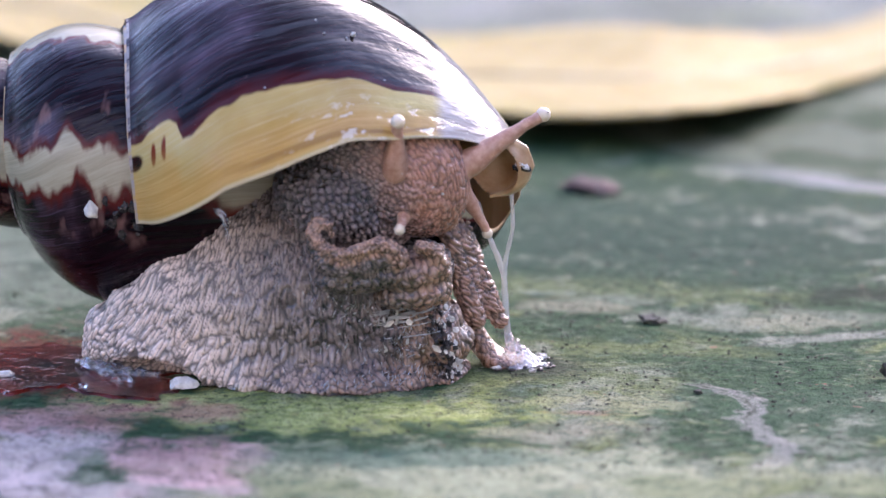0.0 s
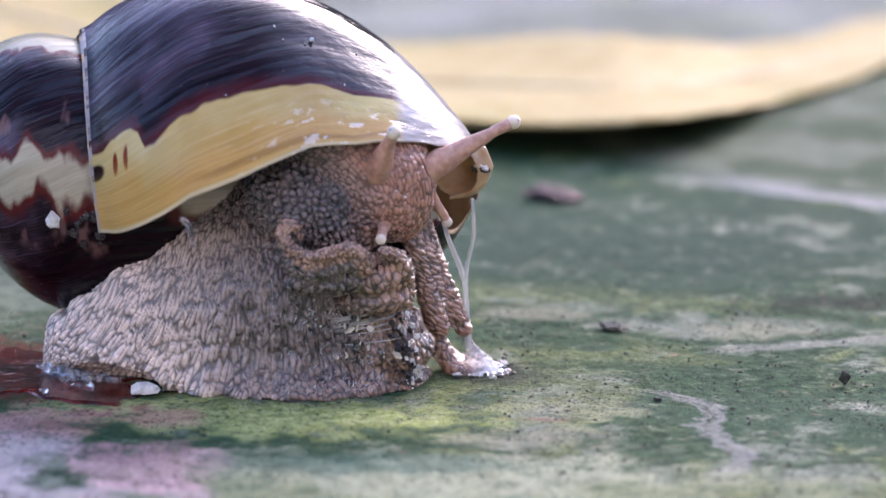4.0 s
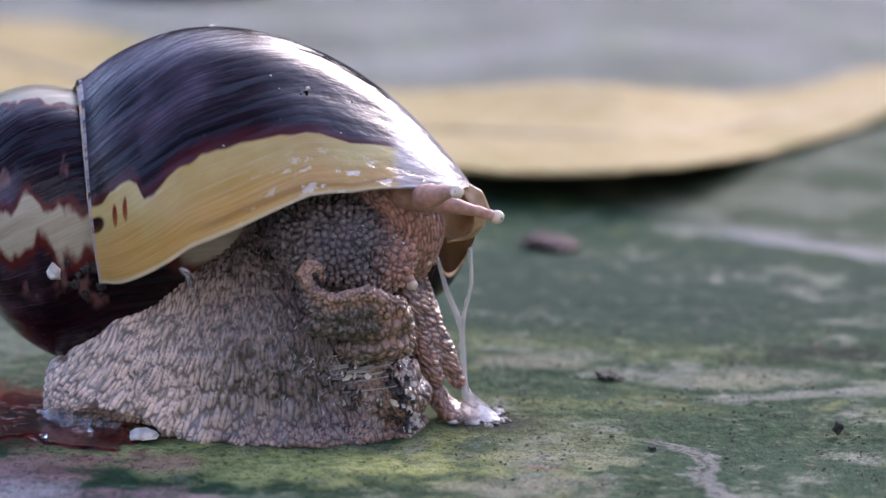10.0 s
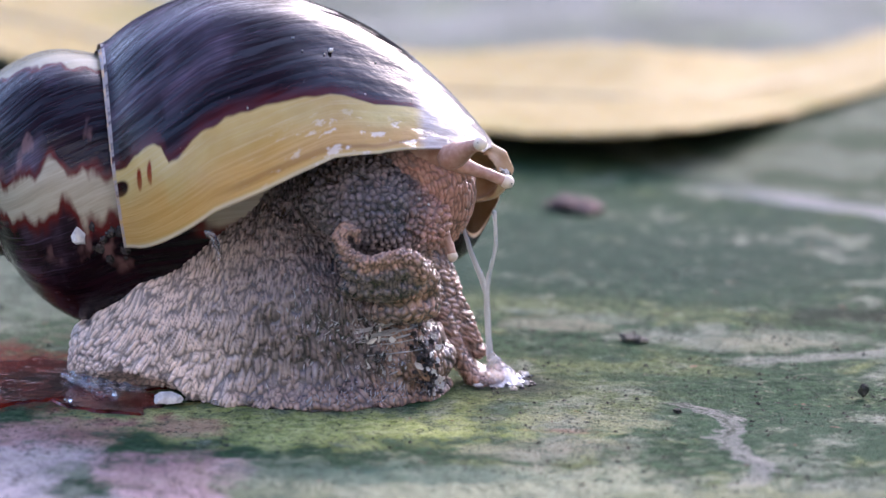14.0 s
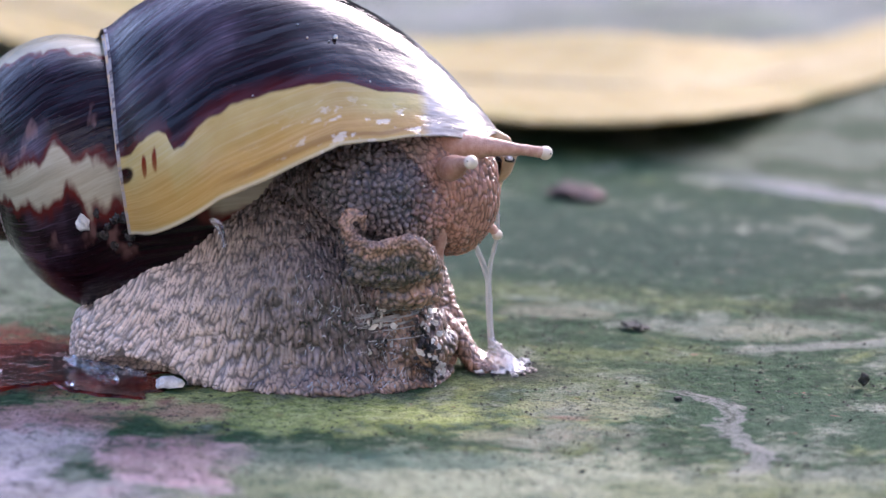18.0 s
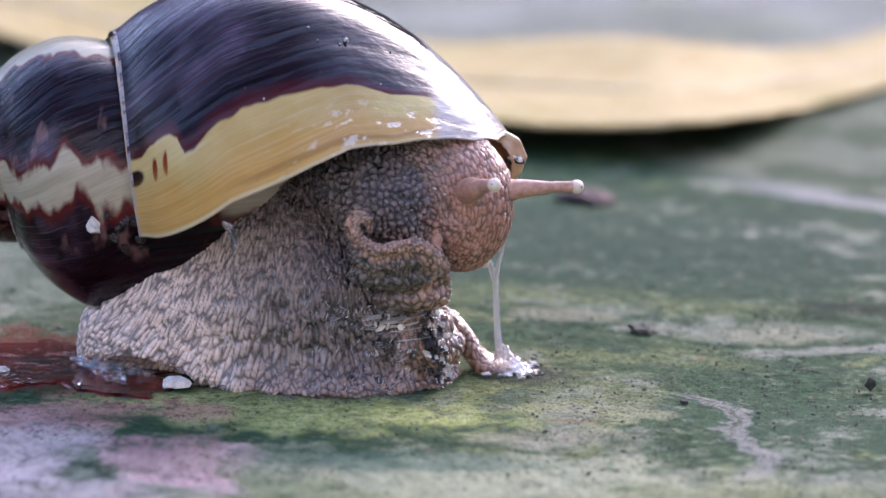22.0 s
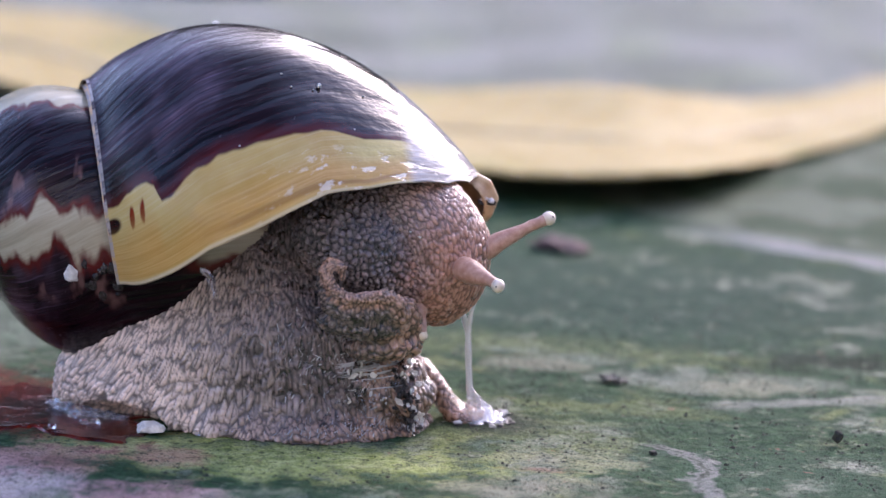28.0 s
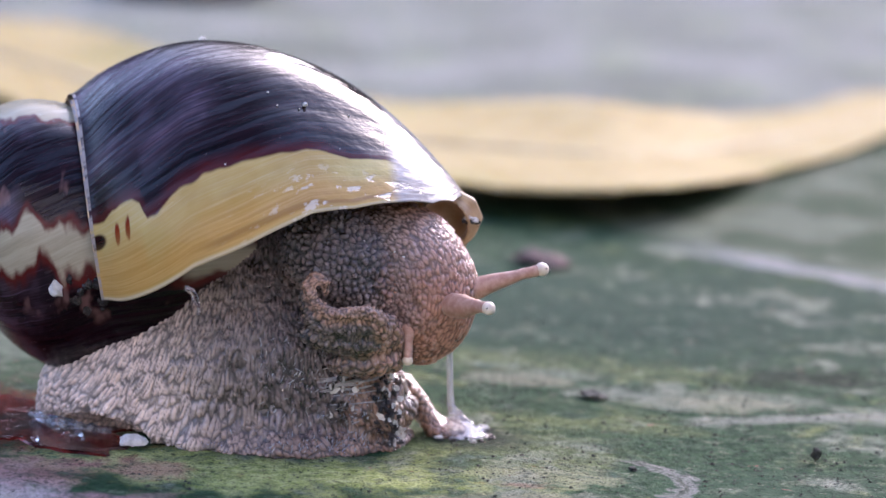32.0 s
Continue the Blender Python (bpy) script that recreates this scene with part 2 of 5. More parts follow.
# ---- materials ----
def skin(name, furrow, ridge, pale, warm, rough=0.42, sheen=0.5, soft=0.2):
    """Wet wrinkled skin: dark furrows and lighter ridges, with paler and browner regions."""
    p = Paint(name)
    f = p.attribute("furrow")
    wide = p.noise(120, 5, 0.6)
    fine = p.noise(2600, 3, 0.6)
    light = p.math("ADD", p.attribute("pale"), p.math("MULTIPLY", p.math("SUBTRACT", wide, 0.5), 0.5), clamp=True)
    brown = p.math("ADD", p.attribute("warm"), p.math("MULTIPLY", p.math("SUBTRACT", p.noise(260, 4, 0.6), 0.5), 0.7), clamp=True)
    tone = p.mix(p.ramp(wide, 0.36, 0.66), ridge, tuple(0.62 * c for c in ridge))
    tone = p.mix(brown, tone, warm)
    tone = p.mix(light, tone, pale)
    # Ridge crests are whitened in colour, like highlights on the wet skin.
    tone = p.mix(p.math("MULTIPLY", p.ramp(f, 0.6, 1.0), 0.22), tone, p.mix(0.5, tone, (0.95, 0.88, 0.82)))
    # Dark furrow pigment, deepened further to put crease shade into the colour.
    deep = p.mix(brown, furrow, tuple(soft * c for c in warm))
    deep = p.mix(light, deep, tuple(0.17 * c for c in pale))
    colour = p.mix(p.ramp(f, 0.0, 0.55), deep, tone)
    wet = p.ramp(p.noise(420, 3), 0.4, 0.7)
    bump = p.bump(p.math("ADD", p.math("MULTIPLY", f, 0.5), p.math("MULTIPLY", fine, 0.5)), 0.00030, 0.8)
    p.put(p.bsdf.inputs["Coat Normal"], p.bump(p.math("ADD", f, p.noise(800, 4, 0.6)), 0.00035, 1.0))
    return p.done(colour, p.math("MULTIPLY_ADD", wet, 0.22, rough - 0.18), bump, specular_ior_level=sheen, coat_weight=1.0, coat_roughness=0.05, coat_ior=1.5,
                  subsurface_weight=0.0)


def shell_paint():
    """Glossy shell: near-black purple with cream flames on the spire, cream-yellow new growth behind the lip."""
    p = Paint("shell_enamel")
    turn, across = p.attribute("turn"), p.attribute("across")
    seam = p.node("ShaderNodeCombineXYZ")
    p.put(seam.inputs[0], p.math("MULTIPLY", turn, 1.0))
    p.put(seam.inputs[1], across)
    uv = seam.outputs[0]
    streak = p.noise(1.0, 6, 0.7, where=uv, stretch=(150, 3, 1))
    line = p.noise(1.0, 4, 0.65, where=uv, stretch=(520, 4, 1))
    cloud = p.noise(1.0, 4, 0.55, where=uv, stretch=(9, 3.0, 1))
    flame = p.noise(1.0, 3, 0.5, where=uv, stretch=(14, 9.0, 1))
    tooth = p.noise(1.0, 1.5, 0.5, where=uv, stretch=(2, 17.0, 1))
    dark = p.mix(p.ramp(streak, 0.35, 0.65), (0.003, 0.0012, 0.002), (0.015, 0.005, 0.008))
    # Mauve patches and lilac streaks, strengthened towards the suture to paint in sky sheen.
    mauve = p.mix(p.ramp(line, 0.3, 0.7), (0.040, 0.026, 0.042), (0.15, 0.105, 0.145))
    dark = p.mix(p.math("MULTIPLY", p.math("ADD", p.ramp(cloud, 0.56, 0.67), p.math("MULTIPLY", p.ramp(cloud, 0.46, 0.60), p.ramp(across, 0.42, 0.15))), p.math("MULTIPLY", p.ramp(p.attribute("edge"), 0.30, 0.02), 0.42)), dark, mauve)
    lines = p.math("MULTIPLY", p.ramp(p.noise(1.0, 5, 0.7, where=uv, stretch=(210, 2.2, 1)), 0.58, 0.68), p.ramp(across, 0.55, 0.3))
    dark = p.mix(p.math("MULTIPLY", lines, 0.3), dark, (0.17, 0.12, 0.19))
    cream = p.mix(p.ramp(cloud, 0.35, 0.65), (0.42, 0.28, 0.075), (0.52, 0.41, 0.165))
    cream = p.mix(p.math("MULTIPLY", p.ramp(line, 0.45, 0.7), 0.35), cream, (0.60, 0.51, 0.31))
    cream = p.mix(p.math("MULTIPLY", p.ramp(across, 0.52, 0.66), 0.6), cream, (0.55, 0.49, 0.20))
    greenish = p.mix(p.ramp(streak, 0.3, 0.7), (0.31, 0.28, 0.19), (0.43, 0.39, 0.28))
    rust = (0.060, 0.008, 0.008)
    # spire whorls: cream flames with ragged teeth that break through the dark
    stir = p.math("ADD", p.math("MULTIPLY", p.math("SUBTRACT", tooth, 0.5), 1.0), p.math("MULTIPLY", p.math("SUBTRACT", flame, 0.5), 1.5))
    spire = p.math("ADD", p.attribute("blaze"), p.math("MULTIPLY", stir, p.ramp(p.attribute("blaze"), 0.0, 0.25)))
    old = p.mix(p.ramp(spire, 0.02, 0.38), dark, (0.085, 0.012, 0.010))
    old = p.mix(p.math("MULTIPLY", p.ramp(flame, 0.60, 0.70), 0.7), old, (0.20, 0.11, 0.10))
    old = p.mix(p.ramp(spire, 0.36, 0.66), old, greenish)
    base = p.mix(p.attribute("body"), old, dark)
    # new growth behind the lip, with a ragged edge
    grown = p.math("ADD", p.attribute("edge"), p.math("MULTIPLY", p.math("SUBTRACT", p.math("ADD", p.math("MULTIPLY", tooth, 0.6), p.math("MULTIPLY", flame, 0.4)), 0.5), p.attribute("ragged")))
    base = p.mix(p.ramp(grown, 0.36, 0.48), base, rust)
    base = p.mix(p.ramp(grown, 0.487, 0.515), base, cream)
    base = p.mix(p.ramp(p.attribute("dash"), 0.3, 0.75), base, p.mix(p.ramp(across, 0.03, 0.045), (0.02, 0.004, 0.005), (0.17, 0.02, 0.008)))
    amber = p.mix(p.ramp(line, 0.3, 0.7), (0.42, 0.23, 0.055), (0.55, 0.34, 0.10))
    base = p.mix(p.math("MULTIPLY", p.math("MULTIPLY", p.ramp(grown, 0.62, 0.88), p.ramp(p.attribute("grown"), 0.985, 0.95)), 0.8), base, amber)
    gall = p.math("MULTIPLY", p.ramp(p.math("ABSOLUTE", p.math("SUBTRACT", p.attribute("grown"), p.math("ADD", 0.83, p.math("MULTIPLY", cloud, 0.16)))), 0.035, 0.008), p.ramp(across, 0.2, 0.34))
    base = p.mix(p.math("MULTIPLY", gall, 0.6), base, (0.24, 0.12, 0.03))
    base = p.mix(p.ramp(p.attribute("grown"), 0.965, 0.985), base, (0.56, 0.47, 0.30))
    # dried slime film and scratches on the new growth, whitened for gloss highlights too
    film = p.math("MULTIPLY", p.ramp(p.noise(1.0, 5, 0.7, where=uv, stretch=(90, 13, 1)), 0.55, 0.61), p.ramp(p.attribute("grown"), 0.5, 0.8))
    film = p.math("MULTIPLY", film, p.ramp(p.attribute("across"), 0.25, 0.6))
    base = p.mix(p.math("MULTIPLY", film, 0.65), base, (0.78, 0.74, 0.66))
    # the thin pale rim at the front end, with sky reflection painted in
    pale = p.mix(p.ramp(line, 0.3, 0.7), (0.30, 0.27, 0.25), (0.46, 0.43, 0.42))
    base = p.mix(p.attribute("front"), base, pale)
    base = p.mix(p.attribute("inner"), base, p.mix(p.ramp(cloud, 0.3, 0.7), (0.80, 0.55, 0.29), (0.62, 0.38, 0.18)))
    base = p.mix(p.math("MULTIPLY", p.math("MULTIPLY", p.ramp(across, 0.008, 0.005), p.ramp(p.noise(1.0, 4, 0.7, where=uv, stretch=(60, 5, 1)), 0.38, 0.55)), p.attribute("body")), base, (0.34, 0.30, 0.28))
    dust = p.ramp(p.noise(1500, 4, 0.7), 0.68, 0.76)
    base = p.mix(p.math("MULTIPLY", dust, 0.3), base, (0.55, 0.5, 0.48))
    wet = p.attribute("wet")
    dry = p.math("SUBTRACT", 1.0, p.math("MULTIPLY", wet, 0.8))
    height = p.math("MULTIPLY", p.math("ADD", p.math("MULTIPLY", streak, 0.75), p.math("MULTIPLY", line, 0.35)), dry)
    height = p.math("ADD", height, p.math("MULTIPLY", film, 0.5))
    # wet film: low swells and dry islands break the gloss
    height = p.math("ADD", height, p.math("MULTIPLY", p.math("MULTIPLY", p.noise(1.0, 3, 0.5, where=uv, stretch=(70, 14, 1)), wet), 2.6))
    dull = p.ramp(p.noise(1.0, 5, 0.65, where=uv, stretch=(80, 5, 1)), 0.42, 0.72)
    polish = p.math("ADD", 0.08, p.math("MULTIPLY", p.ramp(p.noise(1.0, 5, 0.7, where=uv, stretch=(170, 3.5, 1)), 0.42, 0.62), 0.32))
    polish = p.math("ADD", polish, p.math("MULTIPLY", wet, 0.25))
    rough = p.math("ADD", 0.03, p.math("MULTIPLY", p.math("MULTIPLY", dull, 0.15), dry))
    rough = p.math("ADD", rough, p.math("MULTIPLY", p.ramp(p.noise(1.0, 4, 0.6, where=uv, stretch=(45, 9, 1)), 0.58, 0.63), 0.16))
    return p.done(base, rough, p.bump(height, 0.00014, 0.8), specular_ior_level=polish)


def slime_paint(name, milky):
    p = Paint(name)
    bump = p.bump(p.noise(900, 4), 0.0003, 0.7)
    return p.done((0.97, 0.97, 0.98), 0.04, bump, transmission_weight=milky, ior=1.36, specular_ior_level=0.8)


def plain(name, a, b, scale, rough=0.7, depth=0.0002, detail=5):
    p = Paint(name)
    n = p.noise(scale, detail, 0.6)
    return p.done(p.mix(p.ramp(n, 0.32, 0.68), a, b), rough, p.bump(p.noise(scale * 4, 4), depth, 0.6))


def ground_paint():
    """Old painted concrete under algae: lime and dark green films, bare grey, lilac and pink paint."""
    p = Paint("mossy_painted_concrete")
    at = p.node("ShaderNodeSeparateXYZ")
    p.put(at.inputs[0], p.place)
    x, y = at.outputs[0], at.outputs[1]
    w1 = p.math("SUBTRACT", p.noise(26, 5, 0.6), 0.5)
    w2 = p.math("SUBTRACT", p.noise(26, 5, 0.6, stretch=(1, 1, 3)), 0.5)
    far = p.noise(34, 5, 0.62)
    mid = p.noise(95, 6, 0.65)
    grit = p.noise(900, 5, 0.7)
    crumbs = p.noise(380, 5, 0.7)

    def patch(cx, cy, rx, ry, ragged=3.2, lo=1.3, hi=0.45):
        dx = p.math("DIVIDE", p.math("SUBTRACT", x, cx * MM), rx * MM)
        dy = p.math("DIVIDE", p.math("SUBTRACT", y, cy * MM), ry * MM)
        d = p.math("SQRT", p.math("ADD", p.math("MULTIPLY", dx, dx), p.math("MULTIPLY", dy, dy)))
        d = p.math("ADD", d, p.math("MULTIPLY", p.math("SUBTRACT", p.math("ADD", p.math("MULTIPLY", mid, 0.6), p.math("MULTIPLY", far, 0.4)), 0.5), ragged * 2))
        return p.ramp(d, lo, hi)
    deep = p.mix(p.ramp(crumbs, 0.35, 0.7), (0.012, 0.038, 0.016), (0.058, 0.118, 0.052))
    grey = p.mix(p.ramp(mid, 0.3, 0.7), (0.13, 0.155, 0.105), (0.27, 0.285, 0.205))
    lime = p.mix(p.ramp(crumbs, 0.3, 0.7), (0.085, 0.115, 0.030), (0.23, 0.255, 0.105))
    blue = p.mix(p.ramp(crumbs, 0.3, 0.7), (0.022, 0.056, 0.040), (0.075, 0.125, 0.082))
    colour = p.mix(p.ramp(far, 0.51, 0.60), deep, grey)
    colour = p.mix(p.ramp(p.noise(60, 5, 0.6, warp=0.6), 0.54, 0.68), colour, lime)
    colour = p.mix(p.ramp(p.noise(48, 4, 0.6, warp=0.4), 0.60, 0.70), colour, blue)
    gritty = p.noise(2400, 4, 0.7)
    moss = p.mix(p.ramp(crumbs, 0.3, 0.7), (0.27, 0.33, 0.075), (0.60, 0.62, 0.26))
    for args, tint, f in (((-2, -19, 44, 13), moss, 0.95), ((34, 8, 26, 26), lime, 0.6), ((4, -46, 34, 9), blue, 0.3),
                          ((84, -6, 30, 30), deep, 0.85), ((80, 100, 50, 26), deep, 0.85), ((92, 66, 22, 10), deep, 0.9), ((72, 14, 26, 9), deep, 0.8), ((60, 140, 60, 14), deep, 0.8), ((46, 84, 40, 14), deep, 0.8), ((42, 120, 46, 50), deep, 0.75), ((50, 170, 60, 20), deep, 0.7), ((60, 120, 75, 46), blue, 0.55), ((28, 72, 30, 12), lime, 0.6), ((72, 62, 26, 9), lime, 0.5), ((44, 40, 22, 9), deep, 0.8), ((60, 24, 12, 8), lime, 0.5), ((96, 62, 16, 16), deep, 0.9),
                          ((82, 46, 14, 6), grey, 0.8), ((50, 60, 10, 5), grey, 0.5), ((24, -62, 70, 18), (0.46, 0.47, 0.30), 0.75), ((70, -66, 30, 10), lime, 0.5), ((-10, -66, 20, 10), lime, 0.5),
                          ((-47, -46, 12, 26), (0.74, 0.60, 0.58), 0.7), ((-37, -68, 20, 12), (0.74, 0.60, 0.58), 0.6), ((-24, -50, 11, 14), (0.70, 0.40, 0.40), 0.6), ((-80, 95, 55, 60), grey, 0.8),
                          ((-22, -20, 9, 6), (0.60, 0.28, 0.24), 0.6), ((-42, -24, 16, 9), (0.42, 0.20, 0.18), 0.65), ((-48, 14, 28, 22), (0.16, 0.03, 0.022), 0.85),
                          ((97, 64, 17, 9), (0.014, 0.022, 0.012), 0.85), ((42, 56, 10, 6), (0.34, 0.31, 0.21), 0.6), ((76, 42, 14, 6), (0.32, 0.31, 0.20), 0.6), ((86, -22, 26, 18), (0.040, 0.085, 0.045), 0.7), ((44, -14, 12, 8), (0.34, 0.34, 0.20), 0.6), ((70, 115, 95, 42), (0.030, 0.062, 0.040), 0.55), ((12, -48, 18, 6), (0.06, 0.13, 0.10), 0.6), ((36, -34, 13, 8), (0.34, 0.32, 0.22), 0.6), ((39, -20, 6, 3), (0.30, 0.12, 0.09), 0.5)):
        colour = p.mix(p.math("MULTIPLY", patch(*args), f), colour, tint)
    dots = p.math("MULTIPLY", p.ramp(p.noise(1500, 3, 0.6), 0.57, 0.63), p.ramp(p.noise(60, 4, 0.6, stretch=(1, 1, 2)), 0.42, 0.58))
    colour = p.mix(p.math("MULTIPLY", dots, 0.85), colour, (0.010, 0.016, 0.009))
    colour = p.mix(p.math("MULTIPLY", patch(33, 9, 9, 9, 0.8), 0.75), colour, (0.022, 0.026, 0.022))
    mottle = p.noise(210, 6, 0.72, warp=0.3)
    colour = p.mix(p.math("MULTIPLY", p.ramp(mottle, 0.50, 0.64), 0.42), colour, (0.030, 0.060, 0.032))
    colour = p.mix(p.math("MULTIPLY", p.ramp(mottle, 0.44, 0.34), 0.35), colour, (0.36, 0.36, 0.25))
    # pale bare concrete beyond the painted slab's edge
    edge = p.math("ADD", p.math("ADD", y, p.math("MULTIPLY", x, 0.86)), p.math("MULTIPLY", w1, 0.05))
    beyond = p.ramp(edge, 0.255, 0.275)
    pale = p.mix(p.ramp(p.noise(18, 4), 0.35, 0.65), (0.21, 0.22, 0.17), (0.33, 0.33, 0.29))
    pale = p.mix(p.math("MULTIPLY", p.ramp(p.noise(30, 3), 0.5, 0.7), 0.6), pale, (0.30, 0.34, 0.20))
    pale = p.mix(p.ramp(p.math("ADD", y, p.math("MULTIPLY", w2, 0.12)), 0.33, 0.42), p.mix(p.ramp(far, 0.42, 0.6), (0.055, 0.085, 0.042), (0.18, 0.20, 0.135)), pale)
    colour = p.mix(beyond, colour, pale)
    rim = p.math("MULTIPLY", p.ramp(edge, 0.249, 0.256), p.math("SUBTRACT", 1.0, p.ramp(edge, 0.262, 0.272)))
    colour = p.mix(p.math("MULTIPLY", p.math("MULTIPLY", rim, 0.7), p.ramp(x, 0.07, 0.10)), colour, (0.44, 0.42, 0.40))
    # flakes of bare plaster: one winding line and one long streak
    bend = 0.0579
    for y0, y1, dx in ((-0.002, -0.007, 0.0057), (-0.007, -0.014, 0.0040), (-0.014, -0.024, -0.0025), (-0.026, -0.044, 0.0044), (-0.046, -0.056, -0.004)):
        bend = p.math("ADD", bend, p.math("MULTIPLY", p.ramp(y, y0, y1), dx))
    wind = p.math("ADD", p.math("SUBTRACT", x, bend), p.math("MULTIPLY", p.math("SUBTRACT", p.noise(160, 4, 0.7), 0.5), 0.009))
    split = p.math("MULTIPLY", p.ramp(p.math("ABSOLUTE", p.math("ADD", wind, 0.0006)), 0.0009, 0.0003), p.ramp(y, -0.03, -0.02))
    line = p.math("MULTIPLY", p.ramp(p.math("ABSOLUTE", wind), 0.0030, 0.0016), p.math("MULTIPLY", p.ramp(y, -0.062, -0.045), p.ramp(y, -0.001, -0.004)))
    colour = p.mix(p.math("MULTIPLY", line, 0.6), colour, (0.31, 0.29, 0.27))
    colour = p.mix(p.math("MULTIPLY", p.math("MULTIPLY", split, line), 0.75), colour, (0.07, 0.085, 0.055))
    streak = p.math("ADD", p.math("SUBTRACT", y, p.math("ADD", 0.0052, p.math("MULTIPLY", x, 0.3))), p.math("MULTIPLY", w1, 0.012))
    streak = p.math("MULTIPLY", p.ramp(p.math("ABSOLUTE", streak), 0.004, 0.002), p.ramp(x, 0.068, 0.074))
    colour = p.mix(p.math("MULTIPLY", streak, 0.5), colour, (0.34, 0.33, 0.27))
    # grit, dark crumbs, brick-red specks
    colour = p.mix(p.math("MULTIPLY", p.ramp(gritty, 0.46, 0.62), 0.5), colour, (0.022, 0.042, 0.018))
    colour = p.mix(p.math("MULTIPLY", p.ramp(grit, 0.54, 0.64), 0.8), colour, (0.016, 0.024, 0.015))
    colour = p.mix(p.math("MULTIPLY", p.ramp(p.noise(260, 4, 0.7), 0.66, 0.72), 0.6), colour, (0.28, 0.10, 0.08))
    colour = p.mix(p.math("MULTIPLY", p.ramp(p.noise(700, 3, 0.6), 0.68, 0.76), 0.5), colour, (0.5, 0.5, 0.42))
    height = p.math("ADD", p.math("MULTIPLY", crumbs, 0.7), p.math("MULTIPLY", grit, 0.5))
    rough = p.math("SUBTRACT", 0.82, p.math("MULTIPLY", p.ramp(mid, 0.5, 0.75), 0.3))
    return p.done(colour, rough, p.bump(p.math("ADD", height, p.math("MULTIPLY", gritty, 0.3)), 0.0009, 0.9), specular_ior_level=0.06)


def leaf_paint():
    p = Paint("yellowed_leaf")
    vein = p.attribute("vein")
    n = p.noise(45, 5)
    c = p.mix(p.ramp(n, 0.3, 0.7), (0.33, 0.25, 0.095), (0.39, 0.31, 0.14))
    c = p.mix(p.ramp(p.noise(25, 3), 0.55, 0.75), c, (0.28, 0.25, 0.085))
    c = p.mix(p.math("MULTIPLY", p.ramp(vein, 0.35, 0.9), 0.6), c, (0.43, 0.36, 0.19))
    return p.done(c, 0.75, p.bump(vein, 0.001, 0.5), specular_ior_level=0.12, subsurface_weight=0.15, subsurface_radius=(0.004, 0.003, 0.001))


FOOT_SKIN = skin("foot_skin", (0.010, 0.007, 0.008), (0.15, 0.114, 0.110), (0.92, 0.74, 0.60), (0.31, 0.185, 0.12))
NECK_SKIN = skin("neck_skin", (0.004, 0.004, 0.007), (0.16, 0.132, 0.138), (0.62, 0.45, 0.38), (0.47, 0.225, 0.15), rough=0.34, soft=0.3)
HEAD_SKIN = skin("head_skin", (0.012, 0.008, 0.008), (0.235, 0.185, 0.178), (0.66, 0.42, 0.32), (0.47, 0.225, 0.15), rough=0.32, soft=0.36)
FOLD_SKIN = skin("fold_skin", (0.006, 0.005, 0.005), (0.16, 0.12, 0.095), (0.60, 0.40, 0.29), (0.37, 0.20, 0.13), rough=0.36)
SHELL = shell_paint()
LIP = plain("lip_corner", (0.40, 0.24, 0.11), (0.60, 0.44, 0.26), 160, 0.3, 0.0001)
SLIME = slime_paint("slime", 0.97)
THREAD = slime_paint("slime_thread", 0.7)
FILM = slime_paint("slime_film", 0.8)
GLINT = slime_paint("glint_beads", 0.7)
TENTACLE = plain("tentacle_flesh", (0.42, 0.22, 0.15), (0.55, 0.34, 0.25), 900, 0.38, 0.0002)
EYE_TIP = plain("tentacle_tip", (0.72, 0.60, 0.45), (0.80, 0.70, 0.56), 900, 0.3, 0.00005)
EYE_DOT = plain("eye_dot", (0.01, 0.01, 0.01), (0.03, 0.025, 0.02), 900, 0.3, 0.00002)
CHALK = plain("chalky_chip", (0.50, 0.48, 0.44), (0.78, 0.76, 0.72), 700, 0.75, 0.0002)
GRIME = plain("wet_grime", (0.012, 0.010, 0.010), (0.06, 0.05, 0.045), 900, 0.25, 0.0004)
CRUMB = plain("dark_crumb", (0.015, 0.017, 0.012), (0.06, 0.06, 0.04), 1200, 0.8, 0.0003)
BARK = plain("dark_bark", (0.022, 0.009, 0.009), (0.07, 0.026, 0.024), 300, 0.75, 0.001)
DRY_LEAF = plain("dry_brown_leaf", (0.05, 0.016, 0.016), (0.15, 0.07, 0.06), 60, 0.7, 0.001)
LEAF = leaf_paint()
RIB = plain("leaf_rib", (0.38, 0.29, 0.14), (0.45, 0.37, 0.20), 120, 0.55)


